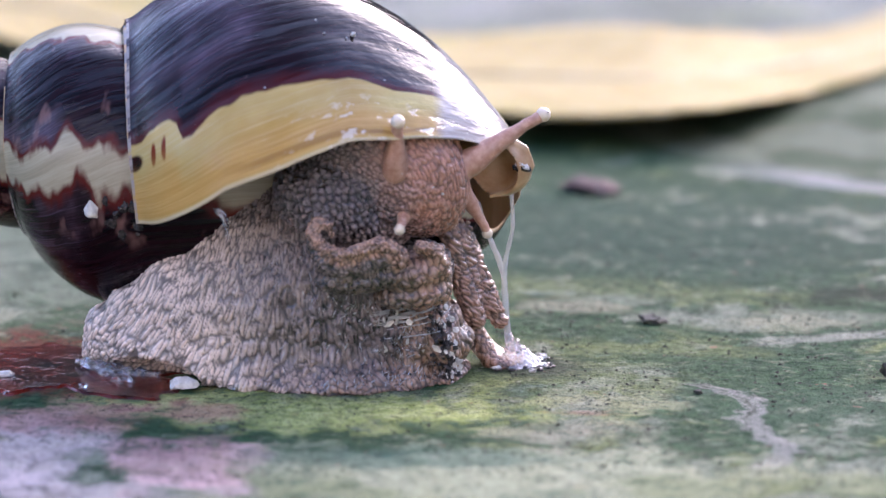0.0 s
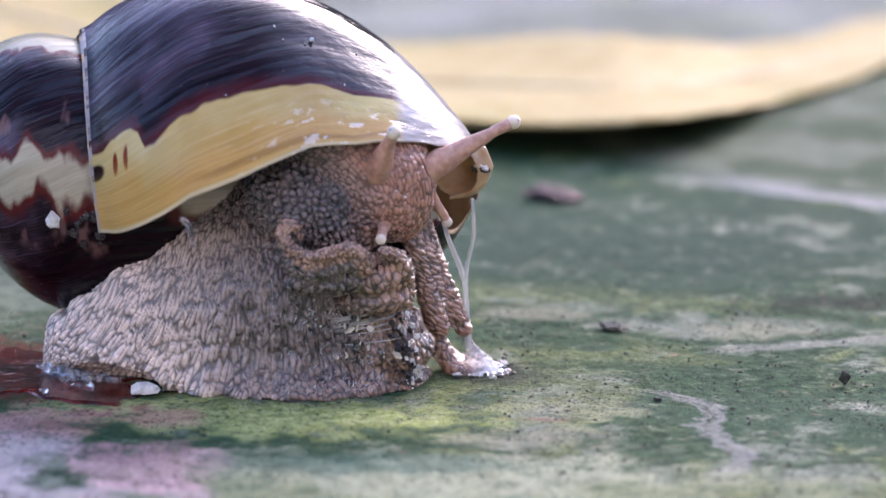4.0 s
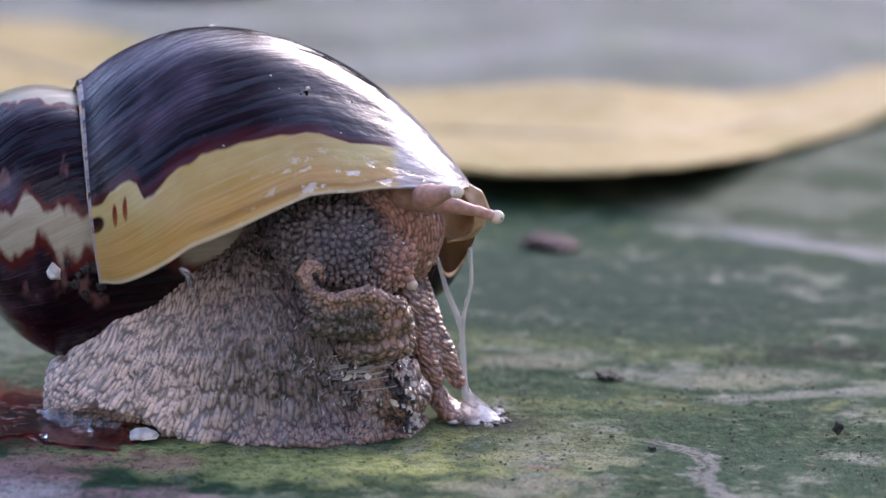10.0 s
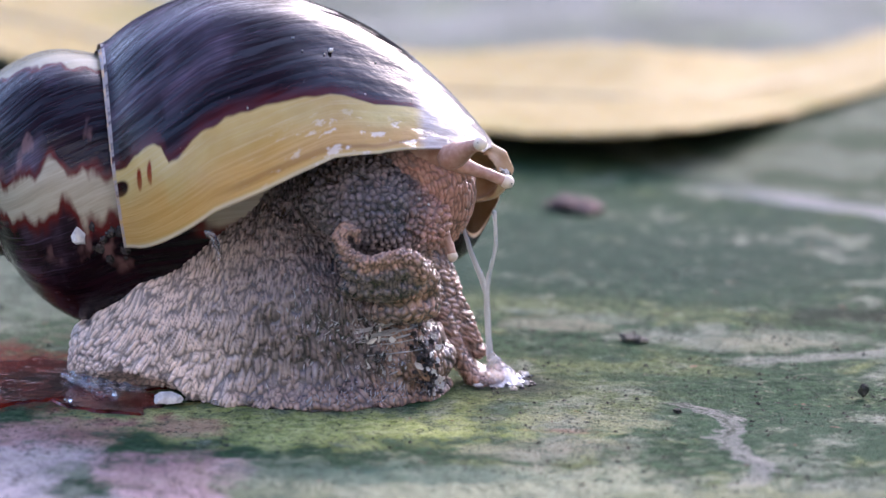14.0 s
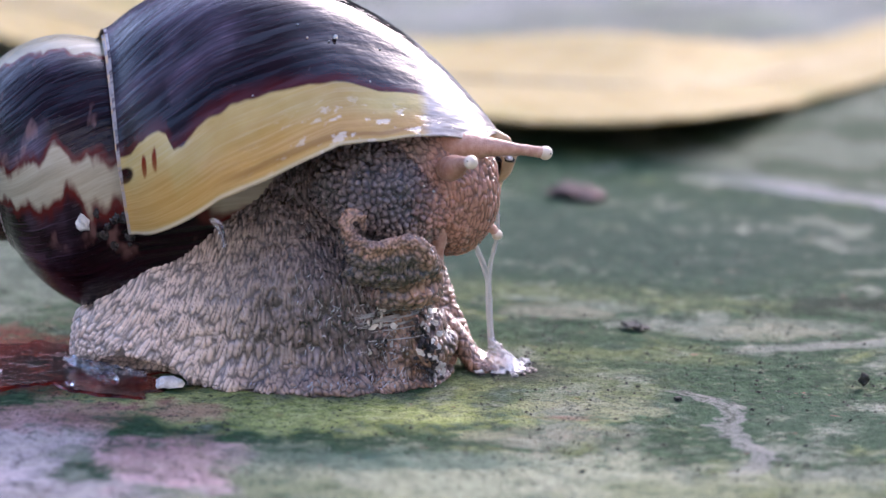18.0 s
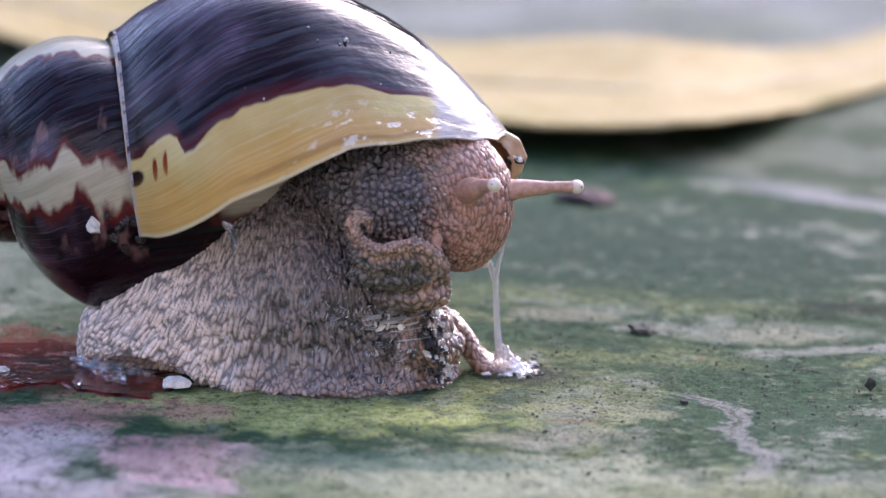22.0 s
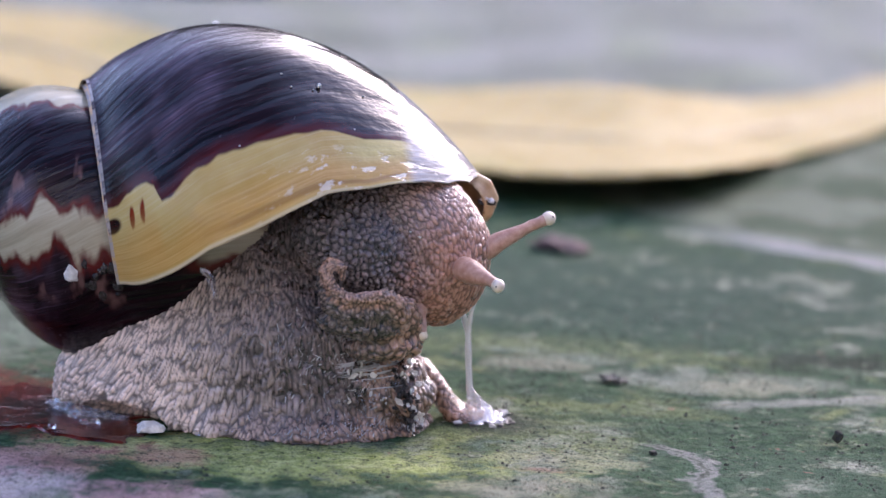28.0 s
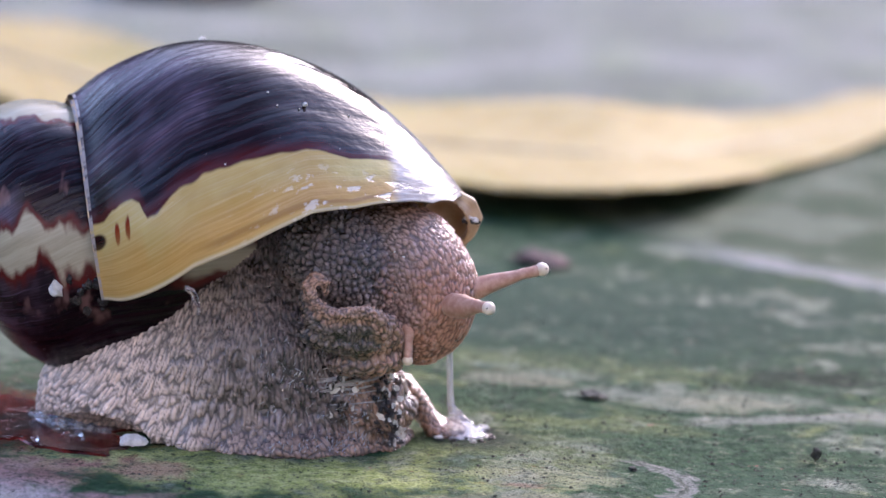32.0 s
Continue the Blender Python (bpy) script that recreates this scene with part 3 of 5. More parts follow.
# ---- ground ----
def build_ground():
    def spaced(a, b, step, grow, reach):
        mid = list(np.arange(a, b + step / 2, step))
        lo, hi, s = [a], [b], step
        while hi[-1] < reach:
            s *= grow
            hi.append(hi[-1] + s)
            lo.append(lo[-1] - s)
        return np.array(lo[:0:-1] + mid + hi[1:])
    xs = spaced(-75, 115, 0.7, 1.22, 60000)
    ys = spaced(-75, 120, 0.7, 1.22, 60000)
    gx, gy = np.meshgrid(xs, ys, indexing="ij")
    p = np.stack([gx, gy, np.zeros_like(gx)], -1).reshape(-1, 3)
    near = np.clip(1.6 - np.abs(p[:, :2]).max(1) / 160, 0, 1)
    z = 0.22 * rolling(p / 9.0) + 0.13 * rolling(p / 2.6 + 7) + 0.07 * rolling(p / 1.1 + 3)
    p[:, 2] = z * near - 0.25
    mesh = sheet_mesh("ground", p, grid_faces(len(xs), len(ys)))
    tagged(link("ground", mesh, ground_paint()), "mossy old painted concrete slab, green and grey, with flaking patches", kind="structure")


build_ground()


def build_light_walls():
    """Unseen plain walls, added to shape reflections and bounce light, far outside the view."""
    pale = plain("pale_bounce_surface", (0.44, 0.42, 0.39), (0.55, 0.52, 0.48), 2, 0.9, 0.002)
    mat = plain("dark_blocking_surface", (0.045, 0.050, 0.035), (0.11, 0.11, 0.085), 3, 0.9, 0.004)
    for name, size, at in (("unseen_wall_north", (9.0, 0.2, 0.75), (0, 3.1, 0.375)), ("unseen_wall_north_high", (1.5, 0.2, 1.3), (-0.6, 2.8, 0.65)), ("unseen_wall_south", (6.0, 0.2, 2.1), (0, -2.6, 1.05)),
                           ("unseen_wall_east", (0.2, 3.6, 1.1), (2.0, -0.4, 0.55)), ("unseen_wall_west", (0.2, 7.0, 0.5), (-3.4, -0.5, 0.25))):
        bm = bmesh.new()
        bmesh.ops.create_cube(bm, size=1.0)
        bmesh.ops.scale(bm, verts=bm.verts, vec=size)
        bmesh.ops.bevel(bm, geom=bm.edges[:], offset=0.02, segments=1, affect="EDGES")
        ob = part(name, bm, pale if name in ("unseen_wall_south", "unseen_wall_east") else mat, smooth=False)
        ob.location = at
        tagged(ob, "unseen pale wall added to bounce light" if name in ("unseen_wall_south", "unseen_wall_east") else "unseen dark wall added to block sky light", kind="structure")


build_light_walls()


# ---- the snail ----
snail = tagged(new("giant_land_snail"), "giant land snail with glossy dark cream-banded shell, wet wrinkled skin", "snail")
YC = 12.0

# Profile of a whorl seen from the axis: distance from the apex and from the axis, from the suture to the front end.
PROFILE_A = [53.5, 55, 58, 64, 72, 82, 92, 101, 108, 113, 116.5, 118.5, 119]
PROFILE_R = [22.5, 23.6, 26.8, 31.0, 34.0, 34.4, 32.2, 27.9, 22.4, 17.3, 12.8, 8.1, 4.8]
WHORL = 1.66
LIP_ACROSS = [0.0, 0.13, 0.24, 0.37, 0.52, 0.63, 0.75, 0.85, 0.92, 0.97, 1.0]
LIP_TURN = [104, 93, 83.5, 76, 66.5, 63, 57, 50, 38, 10, -50]
EDGE_ACROSS = [0, 0.035, 0.06, 0.095, 0.125, 0.14, 0.165, 0.19, 0.25, 0.31, 0.44, 0.56, 0.66, 0.76]
EDGE_SHIFT = [0.09, 0.075, 0.115, 0.11, 0.07, -0.06, -0.055, -0.025, -0.01, 0.025, 0.02, 0.04, 0.045, 0.045]
BELT_ACROSS = [0, 0.05, 0.09, 0.13, 0.17, 0.22, 0.29, 0.345, 0.38, 0.44, 0.48, 0.6]
BELT_TOP = [-274, -271, -266, -272, -279, -276, -290, -281, -279, -285, -284, -284]
BELT_LOW = [-256, -256, -255, -254, -256, -260, -267, -276, -263, -264, -266, -266]
GROWN = [24, 23, 22, 20, 17, 14, 14, 14, 14, 14, 14]


def spline(x, xs, ys):
    """A natural cubic through knots."""
    xs, ys = np.array(xs, float), np.array(ys, float)
    n, h = len(xs), np.diff(xs)
    a, b = np.eye(n), np.zeros(n)
    for i in range(1, n - 1):
        a[i, i - 1:i + 2] = h[i - 1], 2 * (h[i - 1] + h[i]), h[i]
        b[i] = 6 * ((ys[i + 1] - ys[i]) / h[i] - (ys[i] - ys[i - 1]) / h[i - 1])
    m = np.linalg.solve(a, b)
    i = np.clip(np.searchsorted(xs, x) - 1, 0, n - 2)
    d, e = x - xs[i], xs[i + 1] - x
    return m[i] * e ** 3 / 6 / h[i] + m[i + 1] * d ** 3 / 6 / h[i] + (ys[i] / h[i] - m[i] * h[i] / 6) * e + (ys[i + 1] / h[i] - m[i + 1] * h[i] / 6) * d


def build_shell():
    n_across, turns = 150, 5.2
    k = np.linspace(0, 1, n_across)
    s = np.linspace(0, 1, len(PROFILE_A))
    pa, pr = spline(k, s, PROFILE_A), spline(k, s, PROFILE_R)
    u = (pa - pa[0]) / (pa[-1] - pa[0])
    lip = np.interp(u, LIP_ACROSS, LIP_TURN) + 0.05 * np.sin(u * 41)
    grown = np.interp(u, LIP_ACROSS, GROWN)
    back = np.concatenate([np.linspace(0, 60, 91), np.linspace(61.5, 420, 230), np.linspace(423, 360 * turns, 420)])
    th = lip[None, :] - back[:, None]
    scale = WHORL ** (th / 360.0)
    hold = 1 - 0.85 * np.clip((u - 0.45) / 0.55, 0, 1) ** 1.5
    a, r = pa[None] * WHORL ** ((25 + (th - 25) * hold[None]) / 360.0), pr[None] * scale
    a = a - 2.4 * (1 - u[None]) ** 3 * np.clip((100 - th) / 100, 0, 1) * np.clip((th + 220) / 100, 0, 1)
    r = r * (1 + 0.006 * np.sin(th / 9.0) + 0.004 * np.sin(th / 3.7 + u[None] * 4))
    ang = np.radians(th)
    v = np.stack([a, -r * np.sin(ang), r * np.cos(ang)], -1).reshape(-1, 3)
    full = np.broadcast_to(u[None], th.shape)
    # cream belts of the old whorls, rust dashes by the suture, the wet polished stretch near the front
    soft = np.hanning(9) / np.hanning(9).sum()
    top, low = (np.convolve(np.pad(np.interp(u, BELT_ACROSS, b), 4, mode="edge"), soft, "valid")[None] for b in (BELT_TOP, BELT_LOW))
    belt = np.clip(0.5 + np.minimum(th - top, low - th) / np.where(th - top < low - th, 14.0, 20.0), 0, 1.2)
    crown = np.clip(0.5 + np.minimum(th + 399, -338 - th) / 14.0, 0, 1.2)
    older = 1.2 * np.clip(np.sin(np.radians(th) * 3.3) - 0.1, 0, 1) * (th < -410)
    at = 1 - 0.5 * back[:, None] / grown[None]
    dash = np.zeros_like(th)
    for du, dg, wu, wg in ((0.066, 0.556, 0.0065, 0.080), (0.093, 0.552, 0.006, 0.085), (0.012, 0.560, 0.024, 0.060)):
        dash = np.maximum(dash, 1.5 - np.sqrt(((full - du) / wu) ** 2 + ((at - dg) / wg) ** 2))
    dash = np.clip(dash, 0, 1)
    wet = np.clip((full - 0.40) / 0.12, 0, 1) * np.clip((th + 20) / 20, 0, 1)
    values = {
        "turn": np.broadcast_to(-back[:, None], th.shape) / 360.0, "across": full, "grown": np.clip(1 - 0.5 * back[:, None] / grown[None], 0, 1), "edge": np.clip(1 - 0.5 * back[:, None] / grown[None] + np.interp(full, EDGE_ACROSS, EDGE_SHIFT), 0, 1), "dash": dash,
        "ragged": np.interp(full, [0, 0.16, 0.32, 0.5, 1], [0.22, 0.22, 0.10, 0.05, 0.04]),
        "body": np.clip((th + 246) / 6, 0, 1), "belt": np.clip(full / 0.33, 0, 1),
        "front": np.clip((full - 0.73) / 0.03, 0, 1) * np.clip((th + 80) / 60, 0, 1),
        "blaze": np.maximum(belt, np.maximum(crown, older)), "wet": wet,
        "inner": np.zeros_like(th)}
    values = {key: np.ascontiguousarray(d).ravel() for key, d in values.items()}
    quads = grid_faces(len(back), n_across)
    # the inner face, a shell's thickness nearer to the axis
    thin = np.interp(back, [0, 4, 60, 400], [0.25, 0.7, 1.2, 1.2])[:, None] * np.minimum(scale, 1.2)
    ri = np.maximum(r - thin, 0.2)
    w = np.stack([a - 0.3 * thin, -ri * np.sin(ang), ri * np.cos(ang)], -1).reshape(-1, 3)
    rows_in = int(np.searchsorted(back, 420))
    w = w[:rows_in * n_across]
    count = len(v)
    inner = grid_faces(rows_in, n_across)[:, ::-1] + count
    e = np.arange(n_across - 1)
    rim = np.stack([e, e + 1, count + e + 1, count + e], -1)
    g = np.arange(rows_in - 1) * n_across + n_across - 1
    front = np.stack([g, g + n_across, count + g + n_across, count + g], -1)
    for key in values:
        tail = values[key][:len(w)] if key != "inner" else np.ones(len(w))
        values[key] = np.concatenate([values[key], tail])
    mesh = sheet_mesh("shell", np.concatenate([v, w]), np.concatenate([quads, inner, rim, front]), values)
    return link("shell", mesh, SHELL, snail, "glossy dark purple shell with a cream-yellow lip band")


SHELL_PIVOT = Vector((0.0, 20.0, 35.0)) * MM
SHELL_REST = pose(-90.0 * MM, (YC + 20.0) * MM, 41.3 * MM, 0, 8.2, -7.0)
shell = build_shell()


def foot_form(p):
    d = melt(egg(p, (-15, 12, 1.0), (26.0, 15.5, 20.2)), rod(p, (-36.6, 13, 4.0), (-26, 12, 9.0), 6.8, 12.4), 4)
    d = melt(d, egg(p, (-4, 11.5, 12), (22, 18, 18), turn=10), 8)
    d = melt(d, rod(p, (-8, 13, 22), (4, 13, 36), 12, 10), 8)
    d = melt(d, egg(p, (-2, 8, 0), (24, 18, 4.5)), 5)
    d = melt(d, egg(p, (13, 5, 7.0), (9, 9, 7), turn=25), 2.0)
    d = melt(d, egg(p, (12, 6, 17), (7, 9, 5), turn=-10), 2.0)
    d = d + 0.5 * np.sin(p[..., 0] * 0.9 + 0.4 * np.sin(p[..., 0] * 0.37)) * np.clip(1 - p[..., 2] / 7, 0, 1)
    d = -melt(-d, egg(p, (-35, -1.5, 0), (12.5, 8.0, 3.4)), 1.0)
    fan = np.arctan2(p[..., 2] - 25.0, p[..., 0] - 21.0)
    d = d + 0.38 * np.sin(fan * 27 + 1.5 * np.sin(p[..., 2] * 0.3)) * np.clip((p[..., 0] - 3) / 6, 0, 1) * np.clip((23 - p[..., 2]) / 5, 0, 1)
    return np.maximum(d, -p[..., 2] - 0.3)


def foot_along(p):
    """The wrinkles lean back towards the tail and forward below the head."""
    q = p.copy()
    q[:, 0] = p[:, 0] - 0.9 * p[:, 2] * np.clip((p[:, 0] + 4) / -30, -0.4, 1)
    return q


def foot_tint(p):
    x, z = p[:, 0] + 0.25 * (p[:, 2] - 12) + 2.0 * rolling(p / 6.0), p[:, 2]
    pale = 0.72 * ease(x, -8, -29) + 0.18 * ease(x, 3, -11)
    warm = 0.8 * ease(p[:, 0], 7, 12) * ease(z, 21, 12) + 0.55 * ease(z, 6, 1) * ease(x, -30, -12)
    return pale, np.clip(warm, 0, 1)


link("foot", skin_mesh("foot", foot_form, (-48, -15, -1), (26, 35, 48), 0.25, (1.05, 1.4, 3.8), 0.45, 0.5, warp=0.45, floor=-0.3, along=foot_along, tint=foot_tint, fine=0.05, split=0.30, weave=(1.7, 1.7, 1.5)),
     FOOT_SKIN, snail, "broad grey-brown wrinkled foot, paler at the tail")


def brown_all(p):
    return 0.2 * ease(p[:, 2], 12, 22), np.full(len(p), 1.0)


def flap_form(p):
    """A thin brown sheet drawn down from the mouth to the ground."""
    d = rope(p, [(18.3, 11.5, 10.0), (21.6, 10.5, 6.2), (25.2, 10.0, 0.6)], [1.0, 1.2, 1.3])
    d = melt(d, rope(p, [(20.0, 14, 8.6), (23, 14, 4.0), (26.0, 14, 1)], [1.1, 1.2, 1.3]), 2.0)
    d = melt(d, egg(p, (22.2, 12, 4.8), (2.0, 2.6, 6.0), turn=-38), 1.5)
    d = melt(d, egg(p, (27.5, 12.0, 0.2), (3.0, 4, 1.2)), 2.0)
    return np.maximum(d, -p[..., 2] - 0.3)


link("foot_front", skin_mesh("foot_front", flap_form, (12, 3, -1), (38, 24, 17), 0.25, (0.9, 0.9, 1.8), 0.16, 0.3, floor=-0.3, tint=brown_all),
     FOLD_SKIN, snail, "raised wet front edge of the foot")


def curtain_form(p):
    d = rope(p, [(16.5, 10.5, 26), (18.5, 10, 20), (20.5, 9.6, 13), (22.5, 9.6, 8)], [1.5, 1.8, 2.0, 1.8])
    d = melt(d, rope(p, [(19.0, 13.5, 26), (21.5, 13.2, 18), (24.5, 13, 11), (26.5, 12.5, 7)], [2.0, 2.2, 2.0, 1.6]), 1.5)
    d = melt(d, egg(p, (20.6, 12.2, 17), (2.2, 2.6, 9.0), turn=-20), 1.5)
    return d


def curtain_along(p):
    """Ribs run across the fold."""
    q = p.copy()
    q[:, 2] = p[:, 2] + 0.55 * p[:, 0]
    return q


curtain = link("mouth_fold", skin_mesh("mouth_fold", curtain_form, (12, 5, 3), (32, 19, 31), 0.25, (2.2, 2.2, 0.8), 0.42, 0.3, along=curtain_along, tint=brown_all),
               FOLD_SKIN, snail, "stretched skin fold between mouth and foot")


def collar_form(p):
    d = rope(p, [(-35, 8, 26.5), (-29, 7, 25.6), (-22, 8, 27.0), (-15, 9, 30)], [1.4, 2.4, 2.2, 1.6])
    return d


link("mantle_collar", skin_mesh("mantle_collar", collar_form, (-42, -4, 18), (-8, 14, 34), 0.35, (2.4, 2.4, 2.4), 0.15, 0.3),
     plain("mantle_flesh", (0.36, 0.26, 0.15), (0.50, 0.38, 0.23), 220, 0.3, 0.0002), snail, "smooth cream-coloured collar under the shell lip")


def neck_form(p):
    d = egg(p, (2, 4, 32), (10.0, 10, 8.5), turn=15)
    return melt(d, egg(p, (8, 6, 29), (9, 8, 7)), 3)


def neck_tint(p):
    return 0.35 * ease(p[:, 2], 29, 25), ease(p[:, 0] + 1.5 * rolling(p / 2.5), 8.5, 16)


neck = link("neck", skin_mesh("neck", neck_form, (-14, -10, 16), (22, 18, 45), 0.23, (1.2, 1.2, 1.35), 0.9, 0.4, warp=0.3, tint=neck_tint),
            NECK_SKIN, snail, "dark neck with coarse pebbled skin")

RIM = [(1.8, -7.4, 27.4), (1.3, -7.8, 29.2), (-0.5, -7.6, 29.6), (-1.2, -8.0, 27.8), (0.6, -8.6, 25.6), (3.4, -9.0, 24.4), (6.5, -8.8, 25.2), (9.0, -8.2, 26.0), (11.2, -7.0, 25.2), (12.6, -5.2, 22.6)]


def fan(p):
    """Ribs spread from the middle of the curl."""
    dx, dz = p[:, 0] - 5.0, p[:, 2] - 33.0
    return np.stack([np.arctan2(dx, -dz) * 11.0, p[:, 1], np.hypot(dx, dz)], -1)


def fold_form(p):
    """A rim with a thick flap hanging from it."""
    d = rope(p, RIM, [0.6, 0.9, 1.1, 1.2, 1.1, 1.0, 1.1, 1.2, 1.3, 1.3])
    flap = rope(p, [(x + 0.5, y + 2.6, z - 2.4) for x, y, z in RIM[3:]], [1.8, 2.4, 2.6, 2.7, 2.6, 2.4, 1.8])
    d = melt(d, flap, 1.3)
    return melt(d, egg(p, (6.0, -3.6, 19.6), (7.4, 4.6, 2.6), turn=-4), 0.8)


def fold_tint(p):
    rim = ease(rope(p, RIM, [1.0] * len(RIM)), 1.6, 0.5)
    return 0.28 * rim, rim


link("neck_fold", skin_mesh("neck_fold", fold_form, (-8, -12, 11), (21, 8, 34), 0.22, (0.8, 1.2, 1.5), 0.45, 0.25, along=fan, tint=fold_tint),
     FOLD_SKIN, neck, "brown curled skin fold below the neck")


def lobe_form(p):
    d = rope(p, [(11.0, -6.0, 24.6), (13.2, -4.2, 23.4), (14.2, -1.5, 20), (14.4, 0, 15.5)], [1.2, 1.7, 1.9, 1.7])
    d = melt(d, egg(p, (9.5, -1.6, 19.6), (6.0, 5, 3.4), turn=-8), 1.4)
    return melt(d, egg(p, (9.6, -1.0, 15.8), (6.5, 4.6, 2.6), turn=-6), 0.9)


def lobe_tint(p):
    rim = ease(p[:, 0] + 0.2 * (p[:, 2] - 18), 8, 13)
    return 0.15 * rim, 0.25 + 0.7 * rim


lobe = link("neck_lobe", skin_mesh("neck_lobe", lobe_form, (-2, -12, 10), (21, 8, 30), 0.22, (0.75, 1.2, 1.8), 0.42, 0.25, along=fan, tint=lobe_tint),
            FOLD_SKIN, snail, "brown ribbed lobe of skin under the neck fold")


def head_form(p):
    d = egg(p, (0, 0, 0), (9.6, 8.6, 12.0), turn=-8)
    return melt(d, egg(p, (-7, 1, 5), (10, 9, 10)), 5)


def head_along(p):
    """Wrinkles ring the neck."""
    dx, dz = p[:, 0] + 15.0, p[:, 2] + 1.0
    return np.stack([np.hypot(dx, dz), p[:, 1], np.arctan2(dz, dx) * 17.0], -1)


def head_tint(p):
    x = p[:, 0] + 1.2 * rolling(p / 3.0)
    # Upper head tinted paler to put the light from above into its colour.
    return 0.5 * ease(p[:, 2], 3, 12) * ease(x, -13, -3), ease(x, -8, 3)


head = link("head", skin_mesh("head", head_form, (-20, -13, -15), (13, 13, 18), 0.23, (0.8, 0.9, 1.7), 0.30, 0.35, warp=0.3, along=head_along, tint=head_tint),
            HEAD_SKIN, snail, "rounded pinkish-brown head with fine wrinkles")


def build_tentacle(name, length, base, tip, knob, eye, label):
    """A feeler along its own +x from the base."""
    places = [(-3, 0, 0), (0, 0, 0), (length * 0.3, 0, 0.1), (length * 0.7, 0, 0.2), (length, 0, 0)]
    ob = link(name, tube_mesh(name, places, [base * 1.15, base * 1.05, base * 0.75, tip, tip], 16, 0.1), TENTACLE, snail, label)
    if knob:
        bm = bmesh.new()
        bmesh.ops.create_uvsphere(bm, u_segments=16, v_segments=10, radius=knob * MM)
        bmesh.ops.translate(bm, verts=bm.verts, vec=(length * MM, 0, 0))
        part("knob", bm, EYE_TIP, ob, "pale rounded tip")
    if eye:
        bm = bmesh.new()
        bmesh.ops.create_uvsphere(bm, u_segments=10, v_segments=6, radius=0.16 * MM)
        bmesh.ops.translate(bm, verts=bm.verts, vec=((length + knob * 0.6) * MM, -knob * 0.72 * MM, 0.1 * MM))
        part("eye", bm, EYE_DOT, ob, "tiny dark eye")
    return ob


near_feeler = build_tentacle("upper_tentacle", 7.0, 1.9, 0.95, 1.15, True, "pinkish upper tentacle with a pale eye knob")
far_feeler = build_tentacle("upper_tentacle", 13.0, 2.1, 0.95, 1.2, True, "long pinkish upper tentacle with a pale eye knob")
near_palp = build_tentacle("lower_tentacle", 4.6, 1.1, 0.75, 0.9, False, "short pale lower tentacle")
far_palp = build_tentacle("lower_tentacle", 5.5, 1.2, 0.75, 0.9, False, "short pale lower tentacle")


# slime on the snail
link("slime_strand", tube_mesh("slime_strand", [(28.4, 14, 28.5), (28.8, 14, 23), (27.4, 14, 16.5), (27.2, 14, 14), (27.9, 12.8, 3.6)], [0.4, 0.32, 0.4, 0.5, 0.6], 10, 0.12), THREAD, snail, "clear stretched thread of slime")
link("slime_strand", tube_mesh("slime_strand", [(22.9, 14, 27), (24.6, 14, 21.5), (26.6, 14, 16.6), (27.1, 14, 14.6)], [0.3, 0.4, 0.5, 0.4], 10, 0.1), THREAD, snail, "clear stretched thread of slime")


def web_form(p):
    return np.maximum(melt(rod(p, (27.9, 12.5, 4.6), (29.6, 11.5, 0.8), 0.8, 2.3), egg(p, (30, 12, 0), (4.4, 5, 0.9)), 2), -p[..., 2] - 0.2)


link("slime_web", skin_mesh("slime_web", web_form, (22, 5, -1), (38, 21, 11), 0.25, (0.9, 0.9, 1.4), 0.6, 0.3, floor=-0.2), FILM, snail, "glossy film of slime at the foot's front")
link("slime_cord", tube_mesh("slime_cord", [(-44, 10, 0.8), (-40, 5, 0.9), (-34, 2.5, 0.8), (-30, 1.4, 0.7)], [0.5, 0.9, 0.6, 0.3], 12, 0.6), SLIME, snail, "clear bead of slime round the tail")
link("slime_cord", tube_mesh("slime_cord", [(-43, 8, 0.5), (-39, 3.2, 0.5), (-36, 2.2, 0.5)], [0.4, 0.6, 0.3], 10, 0.45), SLIME, snail, "clear bead of slime round the tail")
link("slime_cord", tube_mesh("slime_cord", [(-16, -6.2, 0.7), (-11, -7.4, 0.8), (-6, -8.2, 0.5)], [0.5, 0.8, 0.4], 10, 0.35), SLIME, snail, "clear bead of slime round the foot")
link("slime_cord", tube_mesh("slime_cord", [(10, -3.4, 14.0), (13, -4.2, 13.4), (17, -3.6, 13.8)], [0.25, 0.4, 0.25], 8, 0.15), SLIME, snail, "thin ridge of slime on the foot")


def shell_at(th, u, out=0.0):
    """A place on the shell's outer face, in the shell's own space."""
    k = np.interp(u, [(a - PROFILE_A[0]) / (PROFILE_A[-1] - PROFILE_A[0]) for a in PROFILE_A], np.arange(len(PROFILE_A)))
    scale = WHORL ** (th / 360.0)
    hold = 1 - 0.85 * max(0.0, (u - 0.45) / 0.55) ** 1.5
    knots = np.arange(len(PROFILE_A))
    a = float(spline(np.array([k]), knots, PROFILE_A)[0]) * WHORL ** ((25 + (th - 25) * hold) / 360.0)
    a -= 2.4 * (1 - u) ** 3 * min(1, max(0, (100 - th) / 100)) * min(1, max(0, (th + 220) / 100))
    r = float(spline(np.array([k]), knots, PROFILE_R)[0]) * scale + out
    return Vector((a, -r * math.sin(radians(th)), r * math.cos(radians(th)))) * MM


